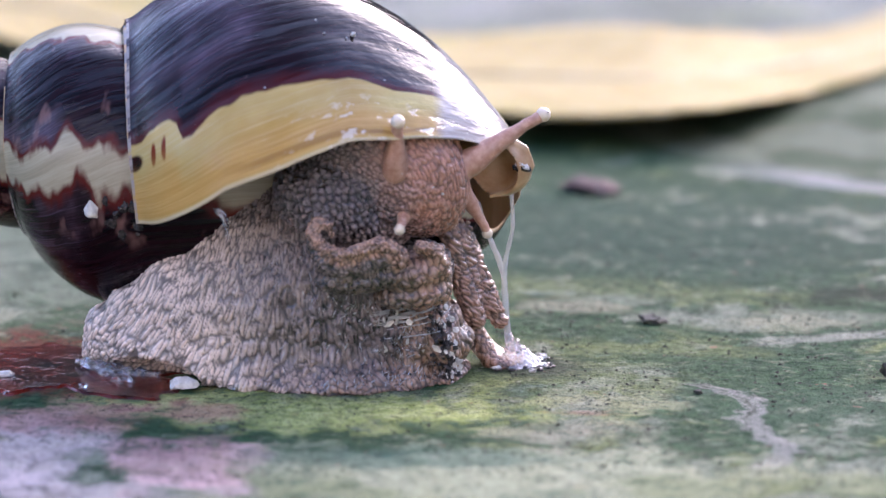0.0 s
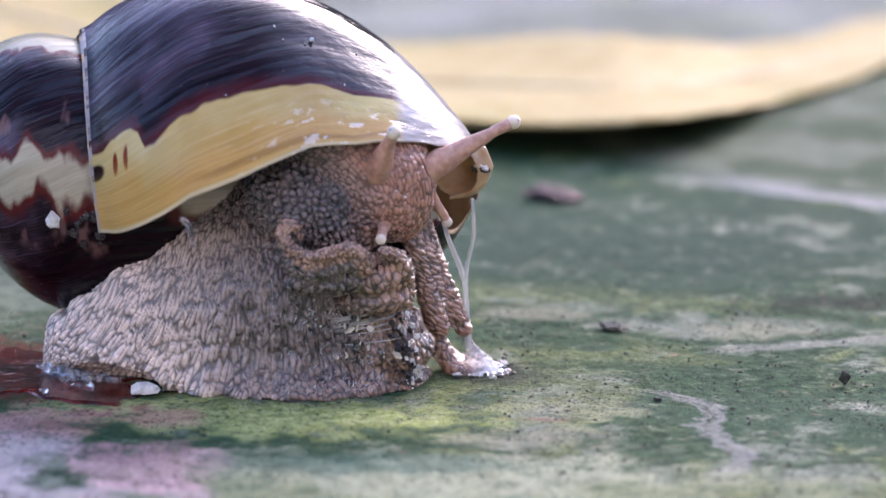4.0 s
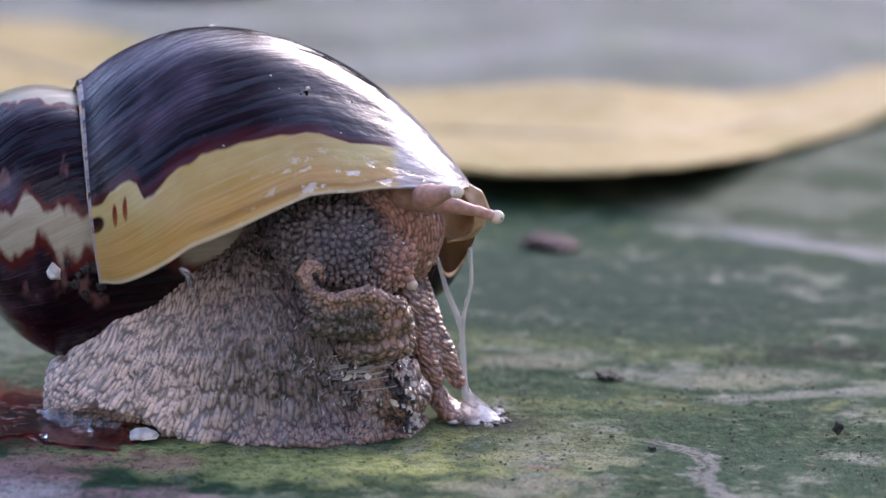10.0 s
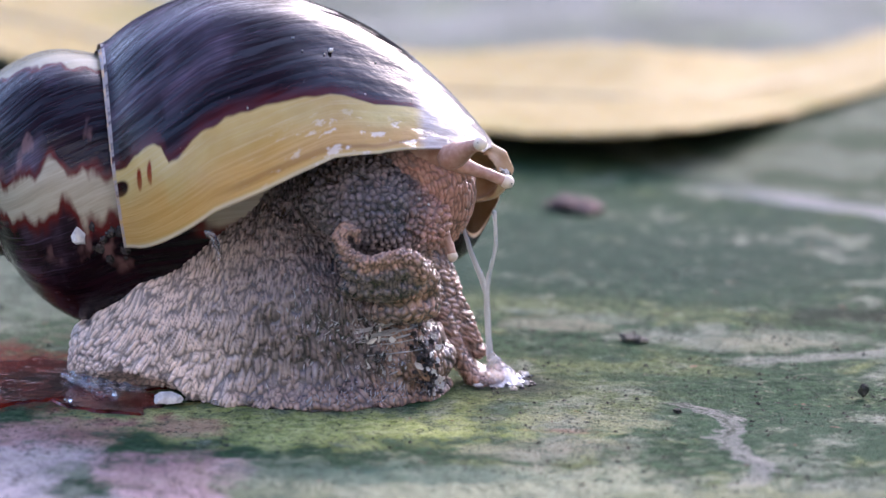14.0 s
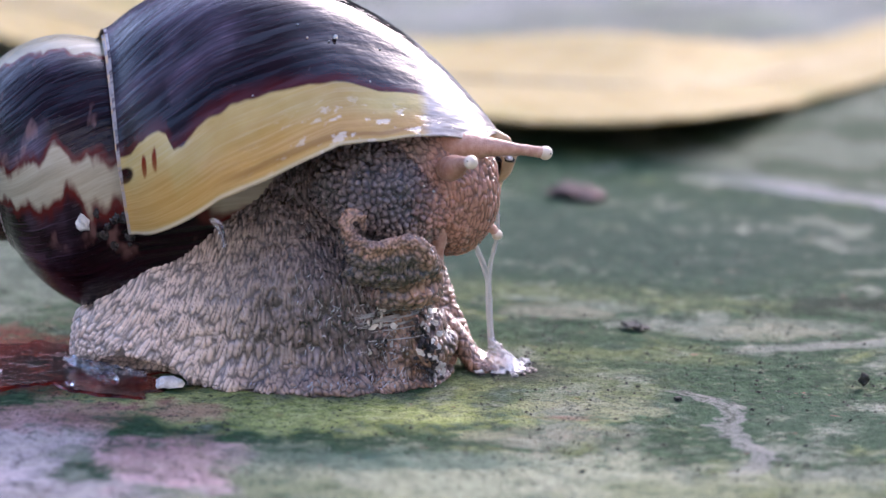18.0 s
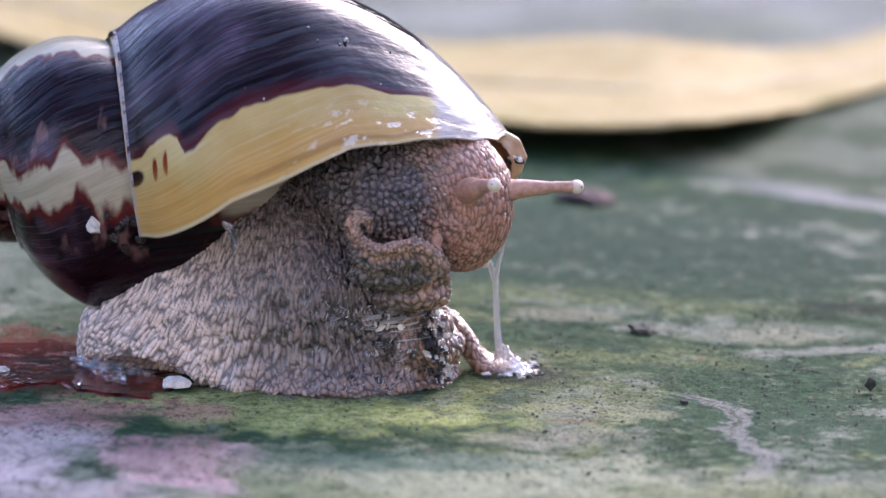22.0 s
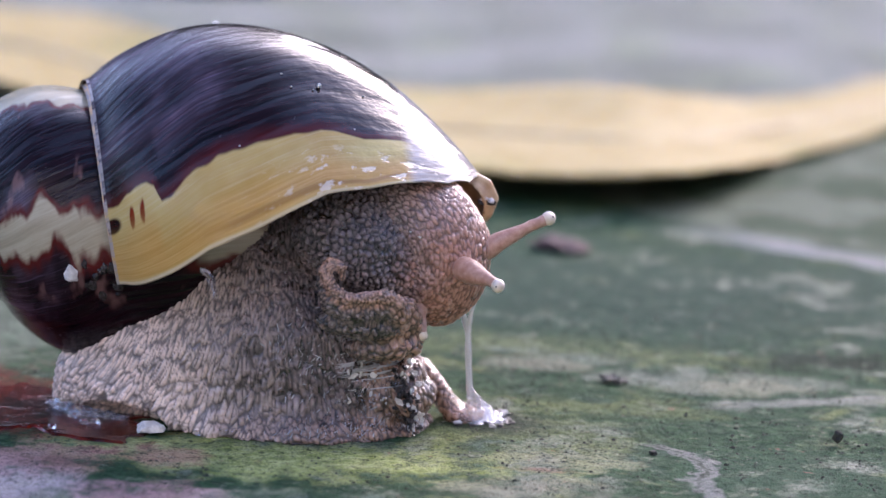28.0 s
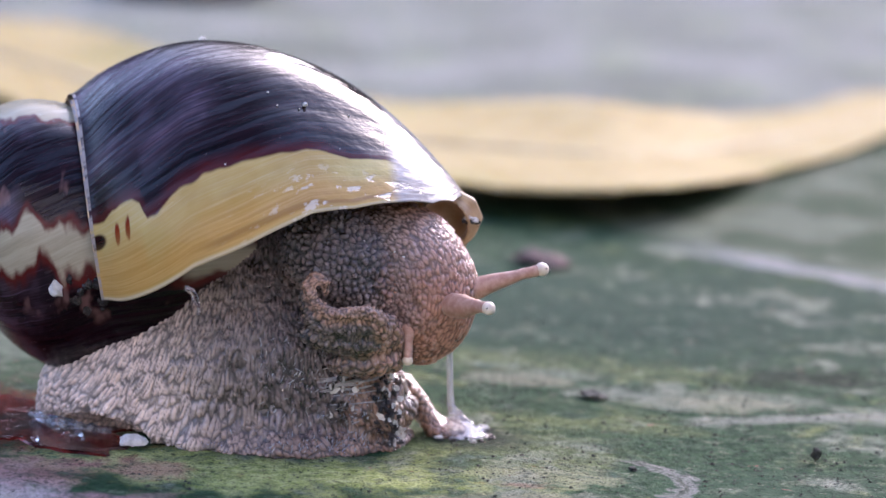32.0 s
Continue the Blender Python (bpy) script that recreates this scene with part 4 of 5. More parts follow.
def fleck(th, u, size, seed, material, label, name="fleck", parent=None):
    ob = part(name, pebble_mesh(name, size, seed, 0.6), material, shell, label, smooth=False)
    way = Vector((0, -math.sin(radians(th)), math.cos(radians(th))))
    ob.matrix_basis = Matrix.Translation(shell_at(th, u, -0.25)) @ way.to_track_quat("Z", "X").to_matrix().to_4x4()
    return ob


fleck(-257, 0.37, (3.0, 2.2, 1.6), 3, CHALK, "white chalky crumb stuck on the shell")
clot = random.Random(3)
for n in range(13):
    fleck(clot.uniform(-262, -248), clot.uniform(0.42, 0.52), (clot.uniform(0.7, 2.0), clot.uniform(0.7, 1.8), clot.uniform(0.6, 1.1)), 300 + n, GRIME, "wet black grime by the suture", "grime")
fleck(33, 0.53, (0.8, 0.8, 0.7), 4, CHALK, "white speck on the shell")
fleck(-14, 0.32, (2.2, 1.2, 0.8), 6, CHALK, "white speck on the shell")
speck = random.Random(11)
for n in range(14):
    fleck(speck.uniform(-5, 75), speck.uniform(0.05, 0.75), (speck.uniform(0.2, 0.35), speck.uniform(0.2, 0.5), 0.3), 20 + n, CHALK, "white speck on the shell")
link("slime_drop", tube_mesh("slime_drop", [(-1.2, -0.3, 1.0), (-0.2, -0.4, 0.5), (0.6, -0.4, -1.0), (1.0, -0.4, -2.2), (1.15, -0.4, -2.9)], [0.5, 0.62, 0.4, 0.2, 0.36], 12, 0.12), SLIME, shell, "clear drop hanging from the lip").matrix_basis = Matrix.Translation(shell_at(90, 0.24))
grit = random.Random(5)
for n in range(5):
    ob = part("grime", pebble_mesh("grime", (grit.uniform(0.7, 1.8), grit.uniform(0.7, 1.6), grit.uniform(0.6, 1.2)), 60 + n, 0.7), GRIME if n % 3 else CHALK, shell, "black and white grime in the lip's front corner", smooth=False)
    ob.matrix_basis = Matrix.Translation(Vector((121.7 + grit.uniform(-1.2, 0.7), -6.3, 9.0 + grit.uniform(-1.5, 0.8))) * MM)

# the flared, rolled corner at the lip's front end
def corner_form(p):
    bowl = np.maximum(egg(p, (118.0, -3.0, 8.6), (5.2, 5.0, 5.0)), -egg(p, (117.0, -5.4, 8.2), (4.3, 5.2, 4.3)))
    return melt(bowl, rope(p, [(118.0, -4.6, 14.0), (121.4, -4.6, 12.4), (122.8, -4.8, 9.9), (122.2, -5.0, 7.4), (120.0, -5.0, 5.2), (117.0, -5.0, 3.6)], [0.6, 0.8, 0.8, 0.6, 0.4, 0.3]), 0.6)


corner_points, _, corner_quads = flesh(corner_form, (111, -12, 0), (127, 5, 17), 0.3)
link("lip_corner", sheet_mesh("lip_corner", corner_points, corner_quads), LIP, shell, "rolled cream-brown corner of the shell lip")

# dark grit caught in the slime at the foot's front
muck = random.Random(17)
for n in range(30):
    a, r = muck.uniform(-2.6, 1.2), muck.uniform(3.4, 6.2)
    ob = part("grime", pebble_mesh("grime", (muck.uniform(0.5, 1.5), muck.uniform(0.5, 1.3), muck.uniform(0.3, 0.8)), 400 + n, 0.8), (GRIME, GRIME, SLIME, CHALK)[n % 4], snail, "wet black grit in the slime", smooth=False)
    ob.matrix_basis = pose((30 + r * math.cos(a)) * MM, (12 + 1.15 * r * math.sin(a)) * MM, -0.25 * MM, 0, 0, muck.uniform(0, 360))

# clear beads of slime along the base
bead_rng = random.Random(9)
for n in range(32):
    if n >= 26:
        x, y = bead_rng.uniform(-42, -34), bead_rng.uniform(-7, 3)
    elif n < 15:
        x, y = -43 + 13 * n / 15 + bead_rng.uniform(-1, 1), 7.5 - 6.0 * n / 15 + bead_rng.uniform(-1.2, 0.6)
    else:
        x, y = -18 + 30 * (n - 15) / 11 + bead_rng.uniform(-1, 1), -6.4 + bead_rng.uniform(-0.8, 0.4)
    ob = part("slime_bead", pebble_mesh("slime_bead", (bead_rng.uniform(1.0, 2.8), bead_rng.uniform(0.8, 1.6), bead_rng.uniform(0.5, 1.1)), 140 + n, 0.9), SLIME, snail, "clear bead of slime at the foot's edge")
    ob.matrix_basis = pose(x * MM, y * MM, -0.15 * MM, 0, 0, bead_rng.uniform(-40, 40))

# flakes of dried slime and grime on the front lobe
flake_rng = random.Random(21)
flake_meshes = []
for n in range(6):
    mesh = bpy.data.meshes.new("slime_flake")
    bm = pebble_mesh("slime_flake", (flake_rng.uniform(0.9, 2.0), flake_rng.uniform(0.6, 1.2), 0.4), 80 + n, 0.8)
    bm.to_mesh(mesh)
    bm.free()
    flake_meshes.append(mesh)


def on_form(form, x, z, start=-30.0):
    """Depth at which a line along +y meets a form."""
    y = np.arange(start, 30, 0.1)
    hit = np.nonzero(form(np.stack([np.full_like(y, x), y, np.full_like(y, z)], -1)) < 0)[0]
    return y[hit[0]] if len(hit) else None


for n in range(110):
    k = flake_rng.random()
    if n < 64:
        x, z = 18.5 + flake_rng.gauss(0, 1.3) - 2.5 * k, 1.0 + 13 * k
    else:
        x, z = 8 + flake_rng.gauss(0, 1.6) + 3 * k, 5 + 14 * k
    y = on_form(foot_form, x, z)
    if y is None:
        continue
    ob = new("slime_flake", flake_meshes[n % 6])
    if not ob.data.materials:
        ob.data.materials.append((CHALK, SLIME, GRIME)[n % 3])
    ob.parent = snail
    ob.matrix_basis = pose(x * MM, (y - 0.1) * MM, z * MM, flake_rng.uniform(50, 120), flake_rng.uniform(-40, 40), flake_rng.uniform(0, 360))

for n in range(34):
    k = flake_rng.random()
    x, z = 18.6 - 3.2 * k + flake_rng.gauss(0, 0.8), 0.6 + 9.5 * k
    y = on_form(foot_form, x, z)
    if y is None:
        continue
    ob = part("grime", pebble_mesh("grime", (flake_rng.uniform(0.6, 1.6), flake_rng.uniform(0.6, 1.3), flake_rng.uniform(0.5, 1.0)), 200 + n, 0.8), GRIME, snail, "wet black grime on the front lobe", smooth=False)
    ob.matrix_basis = pose(x * MM, (y - 0.15) * MM, z * MM, flake_rng.uniform(0, 90), 0, flake_rng.uniform(0, 360))
# short clear cords, added so that the front lobe shows wet glints
for n in range(9):
    x, z = flake_rng.uniform(4, 15), flake_rng.uniform(3, 15)
    way = flake_rng.uniform(-0.8, 0.8)
    run = []
    for k in range(4):
        px, pz = x + 1.1 * k * math.cos(way), z + 1.1 * k * math.sin(way)
        y = on_form(foot_form, px, pz)
        if y is not None:
            run.append((px, y - 0.1, pz))
    if len(run) > 2:
        link("slime_cord", tube_mesh("slime_cord", run, [0.15] + [0.4] * (len(run) - 2) + [0.15], 8, 0.2), SLIME, snail, "thin ridge of slime on the foot")

# drawn threads of slime across the front lobe
draw = random.Random(41)
for n in range(14):
    x0, z0 = draw.uniform(5.0, 9.0), draw.uniform(6.0, 12.8)
    run = []
    for k in range(6):
        px, pz = x0 + k * draw.uniform(1.5, 2.2), z0 + 0.25 * k + draw.uniform(-0.2, 0.2)
        y = on_form(foot_form, px, pz)
        if y is not None:
            run.append((px, y - 0.15, pz))
    if len(run) > 3:
        link("slime_cord", tube_mesh("slime_cord", run, [0.06] + [draw.uniform(0.10, 0.20)] * (len(run) - 2) + [0.06], 8, 0.06), THREAD, snail, "drawn thread of slime on the foot")

# tiny clear beads, added to stand in for wet glints on the foot's wrinkles
glint_rng = random.Random(314)
glint_verts, glint_faces = [], []
while len(glint_verts) < 26 * 420:
    k = glint_rng.random()
    if k < 0.35:
        x, z = 9.5 + glint_rng.gauss(0, 2.0), glint_rng.uniform(2, 19)
    elif k < 0.55:
        x, z = glint_rng.uniform(-2, 19), 0.8 + abs(glint_rng.gauss(0, 1.2))
    else:
        x, z = glint_rng.gauss(3, 6), glint_rng.uniform(1, 22)
    y = on_form(foot_form, x, z)
    if y is None:
        continue
    a, c, turn = 0.05 + 0.11 * glint_rng.random() ** 2, 0.15 + 0.75 * glint_rng.random() ** 2, glint_rng.gauss(-0.35, 0.55)
    base = len(glint_verts)
    for j in range(5):
        ring = math.pi * (j / 4 - 0.5)
        for i in range(1 if j in (0, 4) else 8):
            px, pz = a * math.cos(ring) * math.cos(i * math.pi / 4), a * math.cos(ring) * math.sin(i * math.pi / 4) * c / a
            glint_verts.append((x + px * math.cos(turn) - pz * math.sin(turn), y - 0.12 + 0.16 * math.sin(ring), z + px * math.sin(turn) + pz * math.cos(turn)))
    for i in range(8):
        n1 = (i + 1) % 8
        glint_faces.append([base, base + 1 + i, base + 1 + n1])
        glint_faces.append([base + 25, base + 17 + n1, base + 17 + i])
        for j in (1, 9):
            glint_faces.append([base + j + i, base + j + 8 + i, base + j + 8 + n1])
            glint_faces.append([base + j + i, base + j + 8 + n1, base + j + n1])
link("glint_beads", sheet_mesh("glint_beads", glint_verts, glint_faces), GLINT, snail, "tiny clear beads added as wet glints in the wrinkles")

# ---- things on the ground ----
def build_leaf():
    n, m = 90, 34
    i, j = np.meshgrid(np.linspace(0, 1, n), np.linspace(-1, 1, m), indexing="ij")
    x = -170 + 338 * i
    half = np.interp(x, [-170, -130, -85, -40, 20, 90, 103, 120, 140, 155, 168], [8, 55, 72, 64, 56, 56, 48, 40, 38, 27, 3])
    lift = np.interp(x, [-170, 70, 88, 104, 168], [6.0, 9.0, 6.0, 1.2, 1.0])
    mid = np.interp(x, [-170, -85, -40, 20, 76, 90, 108, 128, 155, 168], [440, 348, 278, 254, 246, 257, 285, 315, 375, 400]) - lift / 0.2126 + half
    for _ in range(2):
        half[1:-1] = (half[:-2] + 2 * half[1:-1] + half[2:]) / 4
        mid[1:-1] = (mid[:-2] + 2 * mid[1:-1] + mid[2:]) / 4
    y = mid + half * j
    z = 0.8 + lift * (0.75 + 0.25 * j * j) + 0.22 * lift * np.sin(i * 19 + j) * np.abs(j) ** 3
    vein = np.maximum(np.exp(-(np.mod(i * 26 - np.abs(j) * 1.6, 1.0) - 0.5) ** 2 / 0.012), np.exp(-(j / 0.05) ** 2))
    z = z - 0.3 * vein
    top = np.stack([x, y, z], -1).reshape(-1, 3)
    low = top - (0, 0, 0.8)
    f = grid_faces(n, m)
    c = n * m
    edge = list(range(m)) + [k * m + m - 1 for k in range(1, n)] + [(n - 1) * m + k for k in range(m - 2, -1, -1)] + [k * m for k in range(n - 2, 0, -1)]
    e = np.array(edge)
    e2 = np.roll(e, -1)
    side = np.stack([e, e2, e2 + c, e + c], -1)
    mesh = sheet_mesh("fallen_leaf", np.concatenate([top, low]), np.concatenate([f, f[:, ::-1] + c, side]), {"vein": np.tile(vein.ravel(), 2)})
    leaf = tagged(new("fallen_leaf"), "large fallen yellow leaf with pale veins lying on concrete", "leaf")
    link("blade", mesh, LEAF, leaf, "yellow wavy leaf blade")
    k = np.arange(2, n - 1, 6)
    spine = np.stack([x[k, m // 2], mid[k, m // 2], z[k, m // 2] - 0.2], -1)
    link("midrib", tube_mesh("midrib", spine, np.interp(k, [0, n], [1.7, 0.6]), 10), RIB, leaf, "pale thick midrib")


build_leaf()


def lay(name, size, seed, x, y, turn, material, label, category, sharp=0.5, group=""):
    ob = part(name, pebble_mesh(name, size, seed, sharp), material, None, label, smooth=False)
    ob.matrix_basis = pose(x * MM, y * MM, -0.3 * MM, 0, 0, turn)
    return tagged(ob, "", category, group)


lay("chalk_chip", (5.2, 4.0, 2.2), 31, -25.4, -6.0, 8, CHALK, "small white chalky chip lying by the snail's foot", "chip")
lay("chalk_chip", (3.2, 3.0, 1.1), 32, -55.5, 2.5, 40, CHALK, "small white chalky chip lying in the red puddle", "chip")
lay("moss_crumb", (1.7, 1.7, 2.0), 33, 90.3, 3.0, 0, CRUMB, "dark moss crumb on green painted concrete", "crumb", 0.7)
lay("moss_crumb", (4.0, 6.0, 1.2), 34, 54.0, 42.0, 20, CRUMB, "dark moss crumb on green painted concrete", "crumb", 0.9)
lay("moss_crumb", (1.2, 1.6, 0.8), 35, 58.5, -9.0, 20, CRUMB, "dark moss crumb on green painted concrete", "crumb", 0.7)
lay("bark_chip", (11, 14, 2.2), 36, 48.0, 164.0, 30, BARK, "dark reddish bark chip on green concrete", "bark", 0.6)
lay("dry_leaf_scrap", (62, 40, 9), 37, -56.0, 590.0, 5, DRY_LEAF, "dark brown dry leaf scrap on pale concrete", "leaf", 0.7)


def build_puddle():
    """A thin film of dark red liquid with a wandering shore."""
    n, m = 26, 160
    a = np.linspace(0, 2 * math.pi, m, endpoint=False)
    edge = 1 + 0.16 * np.sin(3 * a + 1) + 0.1 * np.sin(5 * a) + 0.06 * np.sin(11 * a + 2)
    edge = edge + 0.5 * np.exp(-((a - 5.35) / 0.3) ** 2) - 0.25 * np.exp(-((a - 4.6) / 0.3) ** 2) + 0.05 * np.sin(23 * a) + 0.04 * np.sin(37 * a + 1)
    r = np.linspace(0.02, 1, n)[:, None] * edge[None]
    x, y = -47 + 23 * r * np.cos(a), 8 + 17 * r * np.sin(a)
    z = 0.16 * np.clip(1 - np.linspace(0, 1, n)[:, None] ** 6, 0, 1) + 0 * x - 0.05
    z[-1] -= 0.4
    v = np.stack([x, y, z], -1).reshape(-1, 3)
    p = Paint("red_brown_liquid")
    c = p.mix(p.ramp(p.noise(140, 4), 0.3, 0.7), (0.15, 0.016, 0.009), (0.022, 0.005, 0.004))
    mat = p.done(c, 0.05, p.bump(p.noise(260, 4, 0.6), 0.0006, 0.7), specular_ior_level=0.3)
    tagged(link("puddle", sheet_mesh("puddle", v, grid_faces(n, m, True)[:, ::-1]), mat), "thin dark red wet puddle under the snail's tail", "puddle")


build_puddle()


def build_crumbs():
    """Loose dark grit scattered over the slab."""
    r = random.Random(77)
    verts, faces = [], []
    for n in range(13000):
        x, y = r.uniform(-70, 112), r.uniform(-70, 120)
        size = 0.06 + 0.36 * r.random() ** 5
        if noise.noise(Vector((x / 14.0, y / 20.0, 3.0))) + 0.35 * r.random() < (0.12 if x > 26 else 0.42):
            continue
        base = len(verts)
        for k in range(6):
            d = [(1, 0, 0), (0, 1, 0), (-1, 0, 0), (0, -1, 0), (0, 0, 0.8), (0, 0, -0.4)][k]
            verts.append([x + size * (d[0] + r.uniform(-0.4, 0.4)), y + size * (d[1] + r.uniform(-0.4, 0.4)), -0.1 + size * d[2]])
        for f in ((0, 1, 4), (1, 2, 4), (2, 3, 4), (3, 0, 4), (1, 0, 5), (2, 1, 5), (3, 2, 5), (0, 3, 5)):
            faces.append([base + q for q in f])
    tagged(link("grit", sheet_mesh("grit", verts, faces), CRUMB, smooth=False), "loose dark grit scattered on mossy concrete", "grit", kind="stuff")


build_crumbs()


# ---- a small ant that walks over the shell ----
def build_ant():
    """Faces its own +x, feet at z = 0."""
    coat = plain("ant_coat", (0.012, 0.008, 0.007), (0.04, 0.022, 0.016), 2000, 0.35, 0.00003)
    thing = tagged(new("ant"), "tiny dark brown ant walking on the glossy shell", "ant")
    for name, at, size in (("head", 0.95, (0.34, 0.30, 0.26)), ("thorax", 0.25, (0.44, 0.20, 0.22)), ("abdomen", -0.85, (0.58, 0.36, 0.34))):
        bm = bmesh.new()
        bmesh.ops.create_uvsphere(bm, u_segments=12, v_segments=8, radius=MM)
        bmesh.ops.scale(bm, verts=bm.verts, vec=size)
        bmesh.ops.translate(bm, verts=bm.verts, vec=(at * MM, 0, 0.5 * MM))
        part(name, bm, coat, thing)
    for side in (-1, 1):
        for root, foot in ((0.45, 1.0), (0.25, 0.2), (0.05, -0.7)):
            link("leg", tube_mesh("leg", [(root, 0.1 * side, 0.45), (0.5 * root + 0.5 * foot, 0.5 * side, 0.75), (foot, 0.9 * side, 0.0)], [0.07, 0.06, 0.04], 6), coat, thing)
        link("feeler", tube_mesh("feeler", [(1.15, 0.1 * side, 0.55), (1.5, 0.35 * side, 0.8), (1.85, 0.45 * side, 0.5)], [0.04, 0.04, 0.03], 6), coat, thing)
    return thing


ant = build_ant()
ANT_ROWS = [(0, -440, 0.40), (1.9, -430, 0.43), (2.45, -380, 0.435), (2.5, -375, 0.43), (2.7, -374, 0.44), (2.8, -375, 0.415), (3.0, -375, 0.39), (3.1, -376, 0.375), (3.2, -386, 0.33), (3.3, -386, 0.24),
            (3.4, -375, 0.15), (3.5, -375, 0.13), (3.9, -380, 0.06), (4.5, -430, 0.20), (6.0, -440, 0.42), (6.3, -80, 0.06), (8.2, -60, 0.12), (8.6, -16, 0.11), (8.7, -13, 0.105), (9.0, -13, 0.08), (9.15, -24, 0.07), (9.6, -65, 0.06), (32, -80, 0.06)]


# ---- movement ----
def motions():
    shell_rows = [
        (0, 0.00, 0.00, -0.02, -0.08, -0.08, -0.03),
        (1, -0.21, 0.53, 0.10, 0.14, -0.35, 0.47),
        (2, -0.36, 0.56, 0.17, 0.18, -0.46, 0.97),
        (3, -0.49, 0.36, 0.16, 0.14, -0.81, 1.28),
        (5.5, -0.72, 0.80, 0.19, 0.51, -1.78, 1.60),
        (6.5, -0.76, 0.67, 0.23, 0.47, -1.96, 1.62),
        (7.5, -0.69, 0.30, 0.36, 0.60, -2.15, 1.64),
        (8.5, -0.73, 0.02, 0.43, 0.62, -2.27, 1.65),
        (9.5, -0.81, -0.08, 0.64, 0.89, -2.58, 1.82),
        (10.5, -0.89, -0.12, 0.65, 0.88, -2.68, 1.94),
        (11.5, -0.92, -0.07, 0.70, 0.96, -2.79, 2.11),
        (12.5, -0.92, -0.01, 0.73, 0.77, -2.84, 2.19),
        (13.5, -0.93, 0.14, 0.72, 0.73, -2.94, 2.35),
        (14.5, -0.99, 0.19, 0.84, 1.00, -3.01, 2.54),
        (17, -0.91, -0.20, 0.83, 1.25, -3.20, 2.89),
        (18, -0.88, -0.46, 0.98, 1.39, -3.28, 3.02),
        (19, -0.86, -0.68, 0.98, 1.45, -3.38, 3.27),
        (20, -0.88, -0.59, 0.93, 1.64, -3.50, 3.54),
        (21, -0.62, -0.57, 0.80, 1.93, -3.41, 3.43),
        (22, -0.66, -0.83, 1.01, 1.93, -3.65, 3.56),
        (23, -0.85, -1.13, 1.23, 1.89, -4.04, 3.92),
        (24, -1.08, -1.21, 1.58, 1.87, -4.41, 4.29),
        (25, -1.14, -1.23, 1.76, 1.86, -4.72, 4.61),
        (27.5, -1.15, -1.28, 1.87, 1.98, -5.03, 4.80),
        (28.5, -1.16, -1.44, 1.88, 2.19, -5.11, 5.06),
        (29.5, -1.10, -1.67, 1.87, 2.39, -5.07, 5.03),
        (30.5, -0.99, -1.98, 1.86, 2.48, -5.06, 5.10),
        (31.5, -0.92, -2.33, 1.83, 2.57, -4.92, 4.99),
        (32, -0.87, -2.40, 1.83, 2.62, -4.91, 4.78),
    ]
    rows = []
    for t, dx, dy, dz, ax, ay, az in shell_rows:
        m = Matrix.Translation(SHELL_PIVOT + Vector((dx, dy, dz)) * MM) @ pose(0, 0, 0, ax, ay, az) @ Matrix.Translation(-SHELL_PIVOT)
        rows.append((t, m @ SHELL_REST))
    walk(shell, rows)
    # the ant keeps to the shell's face
    times = [r[0] for r in shell_rows]
    steps = []
    for t, th, u in ANT_ROWS:
        dx, dy, dz, ax, ay, az = (float(np.interp(t, times, [r[k] for r in shell_rows])) for k in range(1, 7))
        m = Matrix.Translation(SHELL_PIVOT + Vector((dx, dy, dz)) * MM) @ pose(0, 0, 0, ax, ay, az) @ Matrix.Translation(-SHELL_PIVOT) @ SHELL_REST
        up = Vector((0, -math.sin(radians(th)), math.cos(radians(th))))
        ahead = Vector((-1, 0, 0))
        turn = Matrix((ahead, up.cross(ahead), up)).transposed().to_4x4()
        steps.append((t, m @ Matrix.Translation(shell_at(th, u, 0.05)) @ turn))
    walk(ant, steps)
    hinge = Matrix.Translation((0.006, 0.004, 0.026))
    walk(neck, [(t, Matrix.Translation(Vector((x, -3, z + 0.6)) * MM) @ hinge @ pose(0, 0, 0, 0, turn, 0) @ hinge.inverted())
                for t, x, z, turn in ((0, -2.7, -1.4, -2), (3, -2.2, -1.3, 0), (6, 0.2, -0.2, 3), (11, 2.6, 0, 4), (17, 4.6, 0.2, 3), (21, 4.4, 0, 4), (25, 4.0, -0.2, 7), (28, 4.0, -0.3, 9), (32, 4.0, -0.3, 10))])
    walk(lobe, [(t, Matrix.Translation(Vector((x, -2.5, z)) * MM)) for t, x, z in ((0, 2.4, -0.4), (3, 2.6, -0.4), (6, 3.0, 0), (11, 3.2, 0), (17, 3.6, 0.2), (25, 3.6, 0), (32, 3.4, -0.3))])
    walk(curtain, [(t, Matrix.Translation(Vector(v) * MM)) for t, v in ((0, (0, 0, 0)), (6, (0.6, 0.4, -0.5)), (13, (-0.5, 1, -2)), (17, (-1.5, 1.5, -5)), (21, (-4, 2.5, -11)), (25, (-6, 4, -15.5)), (28, (-6.5, 4, -17)), (32, (-6.5, 4, -17)))])
    walk(head, [(t, pose(x * MM, y * MM, z * MM, 0, turn, 0)) for t, x, y, z, turn in HEAD_ROWS])

    def face(t, x, z):
        """How far out the head's near side lies at a place."""
        hx, hy, hz = (float(np.interp(t, [r[0] for r in HEAD_ROWS], [r[k] for r in HEAD_ROWS])) for k in (1, 2, 3))
        return hy - 8.4 * math.sqrt(max(0.05, 1 - ((x - hx) / 10.5) ** 2 - ((z - hz) / 12.5) ** 2))

    def feeler(ob, rows, near):
        """Rows of seconds, base and tip in millimetres; the tip's distance may stray a little from the true length."""
        keys = []
